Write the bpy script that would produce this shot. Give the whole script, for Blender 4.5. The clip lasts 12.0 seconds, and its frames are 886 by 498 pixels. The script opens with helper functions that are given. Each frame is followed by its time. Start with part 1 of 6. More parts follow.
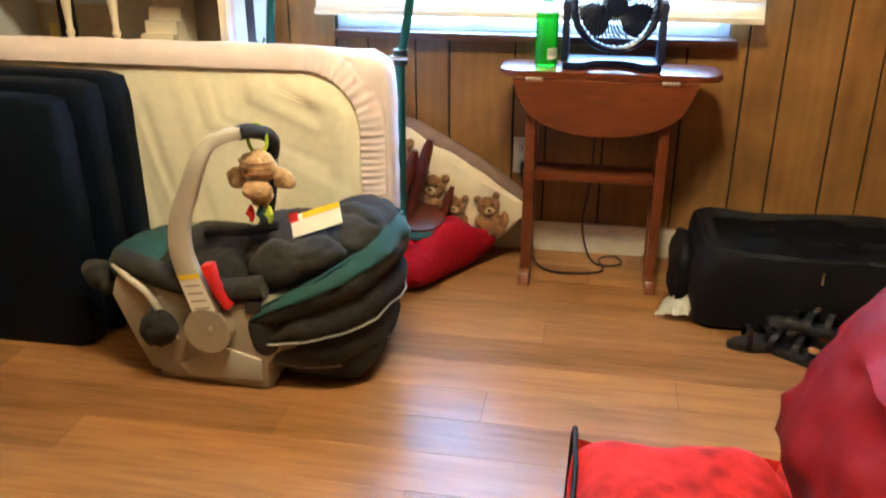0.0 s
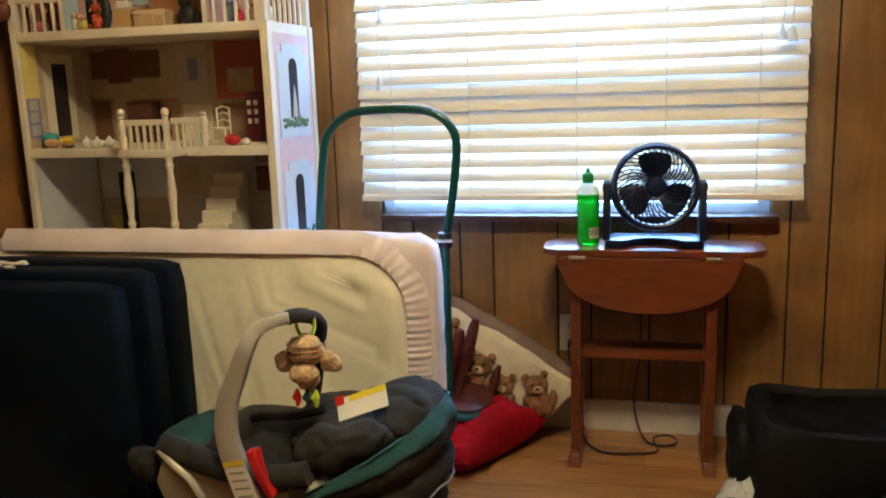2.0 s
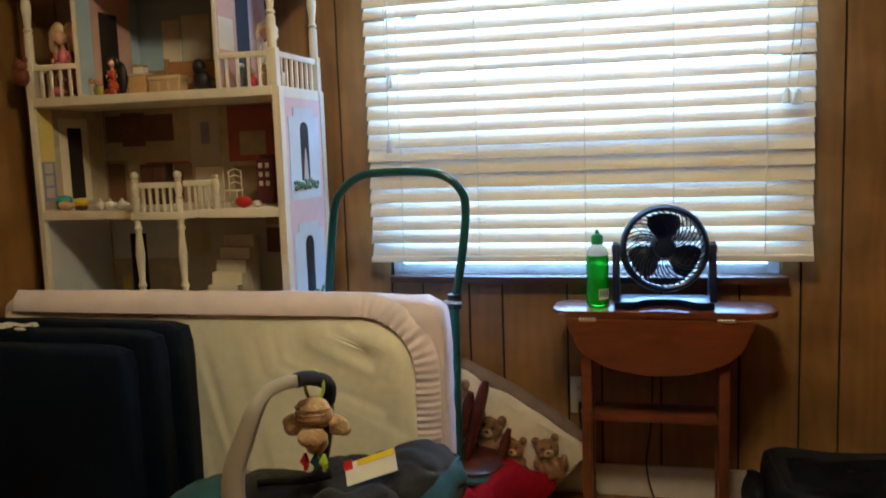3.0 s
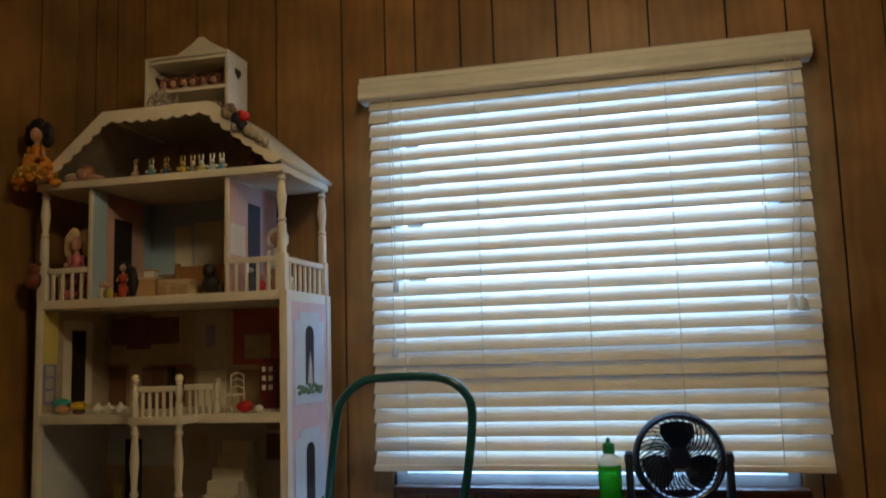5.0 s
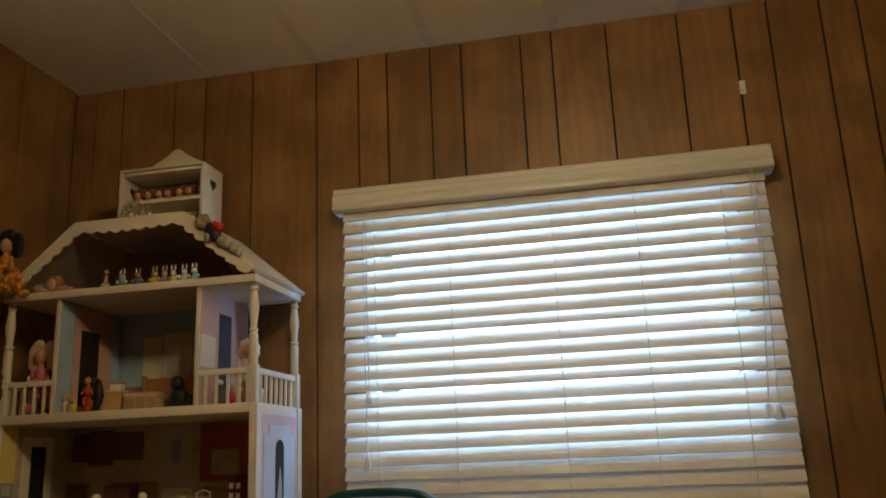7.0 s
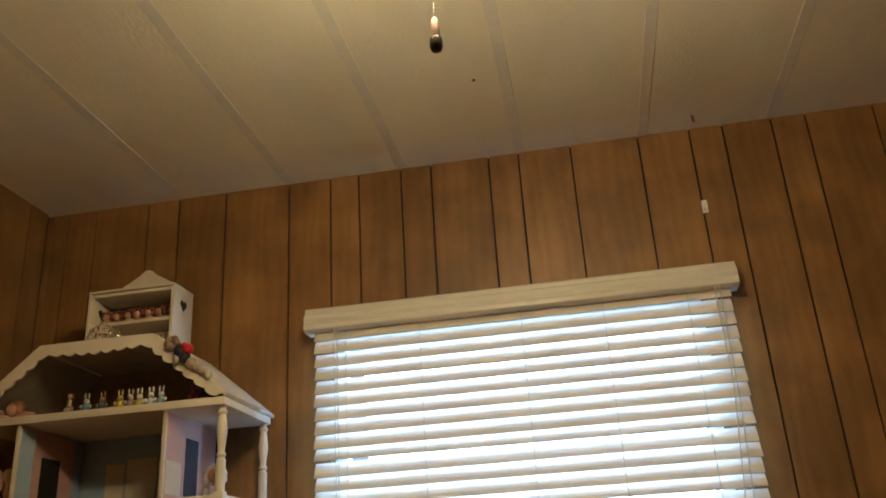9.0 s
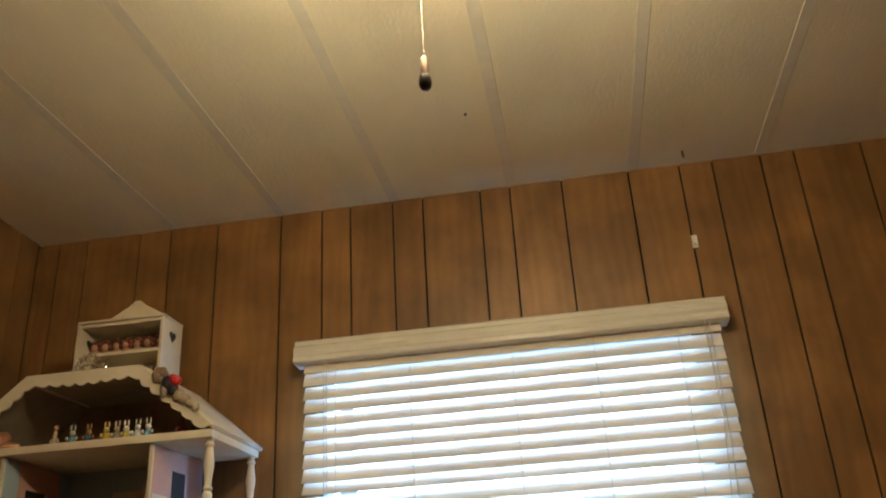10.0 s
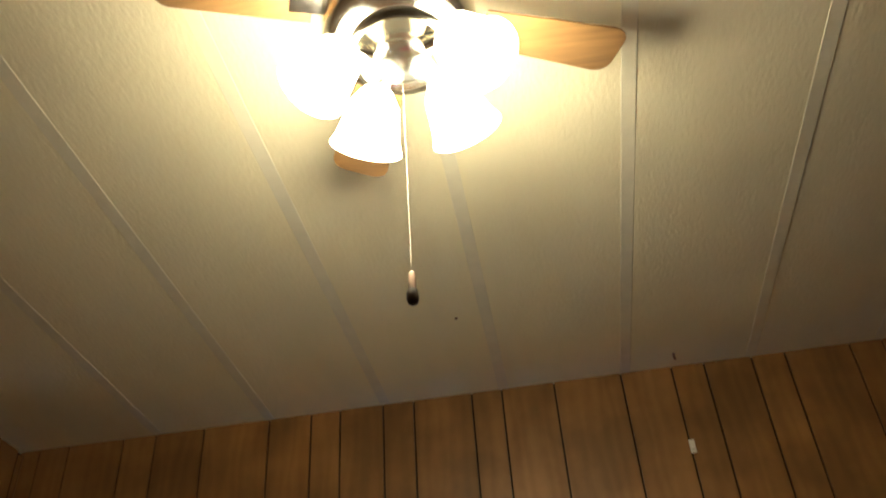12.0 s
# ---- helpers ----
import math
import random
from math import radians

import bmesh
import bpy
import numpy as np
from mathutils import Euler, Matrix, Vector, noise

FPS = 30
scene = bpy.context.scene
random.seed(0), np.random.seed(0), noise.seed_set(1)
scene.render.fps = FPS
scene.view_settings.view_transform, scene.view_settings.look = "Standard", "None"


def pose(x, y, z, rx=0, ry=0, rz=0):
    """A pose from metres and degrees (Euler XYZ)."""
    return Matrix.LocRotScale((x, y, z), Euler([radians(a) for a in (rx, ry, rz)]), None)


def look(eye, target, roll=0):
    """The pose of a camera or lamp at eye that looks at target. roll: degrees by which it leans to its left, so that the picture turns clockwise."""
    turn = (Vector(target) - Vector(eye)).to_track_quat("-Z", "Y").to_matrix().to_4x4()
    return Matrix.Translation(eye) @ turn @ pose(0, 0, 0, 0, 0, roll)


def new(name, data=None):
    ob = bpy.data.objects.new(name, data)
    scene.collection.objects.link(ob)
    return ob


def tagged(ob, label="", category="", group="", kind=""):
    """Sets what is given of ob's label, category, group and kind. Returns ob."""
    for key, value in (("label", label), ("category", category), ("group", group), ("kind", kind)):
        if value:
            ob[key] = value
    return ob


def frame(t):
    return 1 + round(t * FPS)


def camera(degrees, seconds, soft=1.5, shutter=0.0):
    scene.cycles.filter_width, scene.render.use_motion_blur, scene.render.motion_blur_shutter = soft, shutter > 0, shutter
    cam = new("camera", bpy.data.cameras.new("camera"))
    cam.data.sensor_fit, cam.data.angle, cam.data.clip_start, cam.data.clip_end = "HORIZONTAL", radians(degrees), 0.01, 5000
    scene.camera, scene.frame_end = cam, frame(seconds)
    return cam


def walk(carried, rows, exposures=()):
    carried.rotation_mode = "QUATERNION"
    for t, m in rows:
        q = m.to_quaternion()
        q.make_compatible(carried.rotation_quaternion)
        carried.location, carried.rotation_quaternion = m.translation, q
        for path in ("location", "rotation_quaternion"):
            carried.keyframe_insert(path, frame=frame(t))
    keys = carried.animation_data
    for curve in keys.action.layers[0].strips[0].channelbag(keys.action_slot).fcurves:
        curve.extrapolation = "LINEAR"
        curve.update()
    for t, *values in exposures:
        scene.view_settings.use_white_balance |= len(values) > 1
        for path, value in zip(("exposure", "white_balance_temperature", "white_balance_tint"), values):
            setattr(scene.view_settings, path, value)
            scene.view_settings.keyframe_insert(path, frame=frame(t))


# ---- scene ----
cam = camera(55.5, 12.0, soft=1.8, shutter=0.5)
PATH = [
    (0, (0.203, -2.583, 1.076), (-0.128, -0.769, 0.301), 0.0),
    (0.5, (0.205, -2.584, 1.084), (-0.155, -0.729, 0.426), -0.7),
    (1, (0.206, -2.585, 1.086), (-0.179, -0.696, 0.556), -1.2),
    (1.5, (0.203, -2.581, 1.088), (-0.235, -0.679, 0.652), -2.0),
    (2, (0.204, -2.58, 1.089), (-0.252, -0.669, 0.711), -1.9),
    (2.5, (0.204, -2.582, 1.093), (-0.241, -0.657, 0.786), -2.2),
    (3, (0.202, -2.581, 1.096), (-0.274, -0.653, 0.857), -2.0),
    (4.8, (0.185, -2.571, 1.092), (-0.29, -0.639, 1.295), -1.4),
    (5, (0.19, -2.562, 1.099), (-0.279, -0.633, 1.34), -1.7),
    (5.5, (0.186, -2.561, 1.104), (-0.258, -0.639, 1.431), -1.8),
    (6, (0.183, -2.559, 1.101), (-0.225, -0.641, 1.495), -2.0),
    (6.5, (0.182, -2.557, 1.098), (-0.218, -0.65, 1.547), -2.1),
    (8.3, (0.193, -2.57, 1.114), (-0.118, -0.708, 1.773), -3.2),
    (8.5, (0.188, -2.57, 1.11), (-0.111, -0.721, 1.81), -3.2),
    (9, (0.186, -2.571, 1.109), (-0.105, -0.739, 1.858), -3.6),
    (9.5, (0.186, -2.572, 1.113), (-0.104, -0.747, 1.879), -3.5),
    (10, (0.195, -2.575, 1.115), (-0.072, -0.767, 1.929), -3.4),
    (10.5, (0.197, -2.579, 1.127), (-0.045, -0.811, 2.031), -2.9),
    (11, (0.207, -2.58, 1.135), (-0.015, -0.861, 2.132), -2.9),
    (11.5, (0.208, -2.582, 1.136), (0.001, -0.921, 2.248), -3.5),
    (12, (0.208, -2.584, 1.138), (0.016, -1.007, 2.342), -4.3),
]
EXPOSURES = [(0, 1.82, 6450, 9), (0.5, 1.82, 6450, 9), (1, 1.62, 6450, 9), (1.5, 1.28, 6400, 8), (2.5, 0.6, 6350, 8), (3.2, 0.22, 6350, 8), (4.8, -0.66, 6750, 9), (5.5, -0.68, 6900, 10), (6.5, -0.64, 7150, 12), (8.4, -0.22, 7000, 12), (9.5, 0.02, 6950, 12), (10.5, 0.08, 6450, 9), (11.3, 0.04, 6350, 8), (12, -0.44, 6300, 7)]
walk(cam, [(t, look(eye, target, roll)) for t, eye, target, roll in PATH], EXPOSURES)

# ---- world and light ----
world = bpy.data.worlds.new("world")
scene.world = world
world.use_nodes = True
wn = world.node_tree
sky = wn.nodes.new("ShaderNodeTexSky")
sky.sky_type = "NISHITA"
sky.sun_disc = False
sky.sun_elevation, sky.sun_rotation = radians(50), radians(180)
wn.links.new(sky.outputs[0], wn.nodes["Background"].inputs[0])
wn.nodes["Background"].inputs[1].default_value = 0.12
sun_data = bpy.data.lights.new("sun", "SUN")
sun_data.energy, sun_data.angle, sun_data.color = 2.5, radians(0.6), (1.0, 0.95, 0.86)
sun = new("sun", sun_data)
sun.matrix_world = look((0, -20, 24), (0, 0, 0))
# daylight standing in the window's opening
day_data = bpy.data.lights.new("window_daylight", "AREA")
day_data.shape, day_data.size, day_data.size_y = "RECTANGLE", 1.2, 1.25
day_data.energy, day_data.color = 72.0, (0.275, 0.53, 1.0)
day = new("window_daylight", day_data)
day.matrix_world = look((-0.02, 0.50, 1.36), (-0.02, -0.3, 1.26))
LAMP = 64.0
LAMP_COLOUR = (1.0, 0.855, 0.56)


# ---- materials ----
def material(name, rgb, rough=0.6, metal=0.0, var=0.12, scale=18.0, bump=0.15, bscale=120.0, stretch=(1, 1, 1), rand=0.0,
             emit=0.0, sheen=0.0, coat=0.0, alpha=1.0, spec=0.5, transmission=0.0, ior=1.45, large=2.5, coords="Object", dark=None):
    m = bpy.data.materials.new(name)
    m.use_nodes = True
    n, l = m.node_tree.nodes, m.node_tree.links
    b = n["Principled BSDF"]
    b.inputs["Roughness"].default_value = rough
    b.inputs["Metallic"].default_value = metal
    b.inputs["Specular IOR Level"].default_value = spec
    b.inputs["Sheen Weight"].default_value = sheen
    b.inputs["Coat Weight"].default_value = coat
    b.inputs["Coat Roughness"].default_value = 0.15
    b.inputs["Transmission Weight"].default_value = transmission
    b.inputs["IOR"].default_value = ior
    b.inputs["Alpha"].default_value = alpha
    if emit:
        b.inputs["Emission Color"].default_value = (*rgb, 1)
        b.inputs["Emission Strength"].default_value = emit
    tc = n.new("ShaderNodeTexCoord")
    mp = n.new("ShaderNodeMapping")
    mp.inputs["Scale"].default_value = stretch
    if coords == "World":
        geo = n.new("ShaderNodeNewGeometry")
        l.new(geo.outputs["Position"], mp.inputs[0])
    else:
        l.new(tc.outputs["Object"], mp.inputs[0])
    fine, big = n.new("ShaderNodeTexNoise"), n.new("ShaderNodeTexNoise")
    fine.inputs["Scale"].default_value, fine.inputs["Detail"].default_value = scale, 6
    big.inputs["Scale"].default_value, big.inputs["Detail"].default_value = large, 3
    for t in (fine, big):
        l.new(mp.outputs[0], t.inputs["Vector"])
    add = n.new("ShaderNodeMath")
    add.operation = "ADD"
    l.new(fine.outputs[0], add.inputs[0])
    l.new(big.outputs[0], add.inputs[1])
    last = add.outputs[0]
    if rand:
        info = n.new("ShaderNodeObjectInfo")
        mul = n.new("ShaderNodeMath")
        mul.operation = "MULTIPLY_ADD"
        mul.inputs[1].default_value = rand
        l.new(info.outputs["Random"], mul.inputs[0])
        l.new(last, mul.inputs[2])
        last = mul.outputs[0]
    ramp = n.new("ShaderNodeMapRange")
    ramp.inputs[1].default_value, ramp.inputs[2].default_value = 0.65, 1.35 + rand
    l.new(last, ramp.inputs[0])
    mix = n.new("ShaderNodeMix")
    mix.data_type = "RGBA"
    lo = dark or [c * (1 - var) ** 2 for c in rgb]
    hi = [min(1, c * (1 + var)) for c in rgb]
    mix.inputs["A"].default_value, mix.inputs["B"].default_value = (*lo, 1), (*hi, 1)
    l.new(ramp.outputs[0], mix.inputs["Factor"])
    l.new(mix.outputs["Result"], b.inputs["Base Color"])
    if bump:
        bt, bn = n.new("ShaderNodeTexNoise"), n.new("ShaderNodeBump")
        bt.inputs["Scale"].default_value, bt.inputs["Detail"].default_value = bscale, 4
        l.new(mp.outputs[0], bt.inputs["Vector"])
        bn.inputs["Strength"].default_value, bn.inputs["Distance"].default_value = bump, 0.004
        l.new(bt.outputs[0], bn.inputs["Height"])
        l.new(bn.outputs[0], b.inputs["Normal"])
    return m


def wood_panel(name):
    """Printed wood panelling: long vertical grain, darker cathedral streaks."""
    m = material(name, (0.288, 0.143, 0.047), rough=0.42, var=0.12, scale=5, large=1.2, stretch=(3.4, 3.4, 0.8), bump=0.04, rand=0.35, coords="World", dark=(0.192, 0.091, 0.029))
    n, l = m.node_tree.nodes, m.node_tree.links
    wave = n.new("ShaderNodeTexWave")
    wave.wave_type, wave.bands_direction = "BANDS", "X"
    wave.inputs["Scale"].default_value, wave.inputs["Distortion"].default_value = 2.2, 9.0
    wave.inputs["Detail"].default_value, wave.inputs["Detail Scale"].default_value = 4, 1.3
    mp = [x for x in n if x.type == "MAPPING"][0]
    l.new(mp.outputs[0], wave.inputs["Vector"])
    knots = n.new("ShaderNodeTexNoise")
    knots.inputs["Scale"].default_value, knots.inputs["Detail"].default_value = 4.2, 6
    geo = [x for x in n if x.type == "NEW_GEOMETRY"][0]
    l.new(geo.outputs["Position"], knots.inputs["Vector"])
    kr = n.new("ShaderNodeMapRange")
    kr.inputs[1].default_value, kr.inputs[2].default_value = 0.42, 0.66
    kr.inputs[3].default_value, kr.inputs[4].default_value = 0.80, 1.22
    l.new(knots.outputs[0], kr.inputs[0])
    wr = n.new("ShaderNodeMapRange")
    wr.inputs[3].default_value, wr.inputs[4].default_value = 0.93, 1.04
    l.new(wave.outputs[0], wr.inputs[0])
    both = n.new("ShaderNodeMath")
    both.operation = "MULTIPLY"
    l.new(kr.outputs[0], both.inputs[0])
    l.new(wr.outputs[0], both.inputs[1])
    mix = [x for x in n if x.type == "MIX"][0]
    vm = n.new("ShaderNodeVectorMath")
    vm.operation = "SCALE"
    l.new(mix.outputs["Result"], vm.inputs[0])
    l.new(both.outputs[0], vm.inputs["Scale"])
    l.new(vm.outputs[0], n["Principled BSDF"].inputs["Base Color"])
    return m


M = {
    "panel": wood_panel("wood_panelling"),
    "groove": material("dark_groove", (0.02, 0.012, 0.006), rough=0.9, bump=0),
    "ceiling": material("textured_ceiling_board", (0.88, 0.81, 0.595), rough=0.75, var=0.04, scale=4, bump=0.28, bscale=60, stretch=(1.8, 0.7, 1), coords="World"),
    "batten": material("ceiling_batten", (0.80, 0.75, 0.60), rough=0.55, var=0.05, bump=0.05, coords="World"),
    "floor": material("laminate_floor", (0.335, 0.160, 0.060), rough=0.25, var=0.15, scale=7, large=1.9, stretch=(0.9, 9, 1), bump=0.03, rand=0.6, coords="World", dark=(0.14, 0.062, 0.024)),
    "white": material("white_painted_wood", (0.73, 0.65, 0.505), rough=0.5, var=0.05, bump=0.05),
    "baseboard": material("white_baseboard", (0.74, 0.70, 0.62), rough=0.5, var=0.08, bump=0.05),
    "slat": material("cream_blind_slat", (0.82, 0.75, 0.64), rough=0.45, var=0.03, bump=0.02),
    "valance": material("cream_valance", (0.78, 0.74, 0.65), rough=0.3, var=0.03, bump=0.02),
    "cord": material("white_cord", (0.75, 0.72, 0.65), rough=0.8, bump=0),
    "clear": material("clear_plastic", (0.85, 0.85, 0.82), rough=0.2, bump=0, alpha=0.55),
    "sill": material("dark_stained_sill", (0.075, 0.028, 0.016), rough=0.4, var=0.2, stretch=(1, 6, 6)),
    "alu": material("aluminium_window_frame", (0.62, 0.66, 0.70), rough=0.4, metal=0.3, bump=0.02),
    "table": material("cherry_stained_wood", (0.155, 0.040, 0.014), rough=0.30, var=0.2, scale=12, stretch=(1.2, 6, 6), bump=0.04, coat=0.15),
    "brass": material("brass_hinge", (0.75, 0.55, 0.25), rough=0.35, metal=0.9, bump=0),
    "navy": material("navy_vinyl", (0.0022, 0.0058, 0.013), spec=0.12, rough=0.6, var=0.25, bump=0.25, bscale=260),
    "cream": material("cream_quilted_cotton", (0.90, 0.84, 0.64), rough=0.85, var=0.04, scale=40, bump=0.2, bscale=400, sheen=0.05),
    "pink": material("pale_pink_sheet", (0.81, 0.69, 0.69), rough=0.85, var=0.06, bump=0.2, bscale=300, sheen=0.05),
    "seat_grey": material("charcoal_fabric", (0.023, 0.021, 0.018), rough=0.92, var=0.35, scale=45, bump=0.6, bscale=380, sheen=0.04),
    "seat_teal": material("teal_fabric", (0.010, 0.064, 0.064), rough=0.85, var=0.2, bump=0.3, bscale=500, sheen=0.04),
    "seat_shell": material("taupe_plastic", (0.33, 0.29, 0.22), rough=0.42, var=0.06, bump=0.03),
    "seat_shell_light": material("light_grey_plastic", (0.46, 0.43, 0.36), rough=0.42, var=0.05, bump=0.03),
    "black_plastic": material("black_plastic", (0.015, 0.015, 0.016), rough=0.35, bump=0.05),
    "silver_stitch": material("silver_piping", (0.5, 0.5, 0.48), rough=0.5, bump=0),
    "label_white": material("white_label", (0.82, 0.80, 0.74), rough=0.6, var=0.03, bump=0),
    "label_yellow": material("yellow_label", (0.80, 0.62, 0.03), rough=0.6, var=0.03, bump=0),
    "red_plastic": material("red_plastic", (0.65, 0.02, 0.02), rough=0.4, bump=0),
    "red_cloth": material("crimson_plush", (0.29, 0.002, 0.011), rough=0.85, var=0.2, scale=14, bump=0.9, bscale=45, spec=0.2),
    "red_leather": material("red_satin", (0.18, 0.006, 0.007), spec=0.1, rough=0.55, var=0.15, scale=20, bump=0.25, bscale=180),
    "red_print": material("red_spotted_fleece", (0.43, 0.018, 0.015), rough=0.85, var=0.3, scale=34, bump=0.3, bscale=300, spec=0.2, dark=(0.22, 0.006, 0.006)),
    "bag": material("black_nylon", (0.005, 0.0055, 0.007), spec=0.2, rough=0.65, var=0.3, bump=0.3, bscale=300),
    "strap": material("black_webbing", (0.012, 0.012, 0.014), rough=0.45, var=0.3, bump=0.2, bscale=300),
    "paper": material("crumpled_white_paper", (0.86, 0.83, 0.74), rough=0.8, var=0.06, bump=0.3, bscale=60),
    "green_paint": material("dark_green_enamel", (0.004, 0.065, 0.055), rough=0.28, var=0.15, bump=0.03, coat=0.3),
    "soap": material("green_dish_soap", (0.02, 0.62, 0.03), rough=0.10, var=0.05, bump=0, transmission=0.55),
    "soap_cap": material("green_cap", (0.01, 0.22, 0.06), rough=0.35, bump=0),
    "bottle": material("clear_bottle_shoulder", (0.75, 0.85, 0.78), rough=0.1, bump=0, alpha=0.4),
    "fan_blue": material("navy_fan_plastic", (0.003, 0.009, 0.034), rough=0.3, bump=0.02, var=0.1),
    "outlet": material("ivory_outlet", (0.58, 0.52, 0.40), rough=0.4, bump=0),
    "cable": material("brown_cable", (0.035, 0.02, 0.012), rough=0.5, bump=0),
    "bear_cream": material("cream_fleece", (0.70, 0.60, 0.42), rough=0.95, var=0.1, bump=0.4, bscale=160, sheen=0.1),
    "bear_brown": material("brown_plush", (0.30, 0.145, 0.06), rough=0.95, var=0.35, scale=60, bump=0.6, bscale=220, sheen=0.1),
    "taupe": material("taupe_fleece_edge", (0.20, 0.13, 0.10), rough=0.95, var=0.15, bump=0.4, bscale=200, sheen=0.04),
    "dark_wood": material("dark_cherry_turned_wood", (0.085, 0.014, 0.007), rough=0.3, var=0.3, scale=20, bump=0.03, coat=0.3),
    "tan_plush": material("tan_plush", (0.56, 0.37, 0.19), rough=0.95, var=0.2, scale=120, bump=1.0, bscale=150, sheen=0.1),
    "lime": material("lime_ring", (0.45, 0.62, 0.05), rough=0.4, bump=0),
    "chrome": material("polished_nickel", (0.80, 0.77, 0.70), rough=0.2, metal=1.0, var=0.03, bump=0.01),
    "blade": material("oak_fan_blade", (0.30, 0.17, 0.07), rough=0.4, var=0.2, scale=9, stretch=(1, 8, 1), bump=0.03),
    "knob": material("dark_wood_pull", (0.03, 0.018, 0.012), rough=0.3, bump=0),
    "rose": material("rose_metal", (0.20, 0.12, 0.085), rough=0.4, metal=0.4, bump=0),
    "pane": material("window_glass", (1, 1, 1), rough=0.02, bump=0, var=0, transmission=1.0, ior=1.02),
    "grass": material("lawn", (0.05, 0.09, 0.025), rough=0.9, scale=30, bump=0.3, coords="World"),
}


# dark round spots on the red fleece
rn, rl = M["red_print"].node_tree.nodes, M["red_print"].node_tree.links
vor = rn.new("ShaderNodeTexVoronoi")
vor.inputs["Scale"].default_value = 28
rmap = rn.new("ShaderNodeMapRange")
rmap.inputs[1].default_value, rmap.inputs[2].default_value, rmap.inputs[3].default_value, rmap.inputs[4].default_value = 0.20, 0.60, 0.62, 1.0
rscale = rn.new("ShaderNodeVectorMath")
rscale.operation = "SCALE"
rl.new([x for x in rn if x.type == "TEX_COORD"][0].outputs["Object"], vor.inputs["Vector"])
rl.new(vor.outputs["Distance"], rmap.inputs[0])
rl.new([x for x in rn if x.type == "MIX"][0].outputs["Result"], rscale.inputs[0])
rl.new(rmap.outputs[0], rscale.inputs["Scale"])
rl.new(rscale.outputs[0], rn["Principled BSDF"].inputs["Base Color"])


# ---- mesh helpers ----
def bm_box(lo, hi, bevel=0.0, segs=2, bm=None):
    bm = bm or bmesh.new()
    r = bmesh.ops.create_cube(bm, size=1.0)
    c = [(a + b) / 2 for a, b in zip(lo, hi)]
    s = [b - a for a, b in zip(lo, hi)]
    for v in r["verts"]:
        v.co = Vector([v.co[i] * s[i] + c[i] for i in range(3)])
    if bevel:
        edges = list({e for v in r["verts"] for e in v.link_edges})
        bmesh.ops.bevel(bm, geom=edges, offset=bevel, segments=segs, affect="EDGES", profile=0.6)
    return bm


def bm_tube(pts, r, sides=8, bm=None, closed=False, caps=True):
    """A round tube along points; r is a radius or one for each point."""
    bm = bm or bmesh.new()
    pts = [Vector(p) for p in pts]
    rs = r if isinstance(r, (list, tuple)) else [r] * len(pts)
    rings, n = [], len(pts)
    up = None
    for i, p in enumerate(pts):
        a = pts[(i - 1) % n] if (closed or i > 0) else p
        b = pts[(i + 1) % n] if (closed or i < n - 1) else p
        d = (b - a).normalized()
        if up is None:
            up = d.orthogonal().normalized()
        up = (up - d * up.dot(d)).normalized()
        side = d.cross(up)
        rings.append([bm.verts.new(p + (up * math.cos(k * math.tau / sides) + side * math.sin(k * math.tau / sides)) * rs[i]) for k in range(sides)])
    for i in range(n if closed else n - 1):
        a, b = rings[i], rings[(i + 1) % n]
        for k in range(sides):
            bm.faces.new((a[k], a[(k + 1) % sides], b[(k + 1) % sides], b[k]))
    if caps and not closed:
        bm.faces.new(rings[0][::-1])
        bm.faces.new(rings[-1])
    return bm


def bm_lathe(profile, sides=20, centre=(0, 0, 0), bm=None):
    """A turned shape round z from (radius, height) pairs."""
    bm = bm or bmesh.new()
    c = Vector(centre)
    rings = []
    for r, z in profile:
        r = max(r, 1e-4)
        rings.append([bm.verts.new(c + Vector((r * math.cos(k * math.tau / sides), r * math.sin(k * math.tau / sides), z))) for k in range(sides)])
    for a, b in zip(rings, rings[1:]):
        for k in range(sides):
            bm.faces.new((a[k], a[(k + 1) % sides], b[(k + 1) % sides], b[k]))
    bm.faces.new(rings[0][::-1])
    bm.faces.new(rings[-1])
    return bm


def bm_prism(outline, axis, lo, hi, bm=None, bevel=0.0):
    """A flat outline (2D) pushed through from lo to hi along axis 0, 1 or 2."""
    bm = bm or bmesh.new()

    def at(p, d):
        q = list(p)
        q.insert(axis, d)
        return Vector(q)
    a = [bm.verts.new(at(p, lo)) for p in outline]
    b = [bm.verts.new(at(p, hi)) for p in outline]
    f = [bm.faces.new(a), bm.faces.new(b[::-1])]
    n = len(a)
    for i in range(n):
        f.append(bm.faces.new((a[i], b[i], b[(i + 1) % n], a[(i + 1) % n])))
    bmesh.ops.recalc_face_normals(bm, faces=f)
    if bevel:
        bmesh.ops.bevel(bm, geom=list({e for v in a + b for e in v.link_edges}), offset=bevel, segments=2, affect="EDGES", profile=0.6)
    return bm


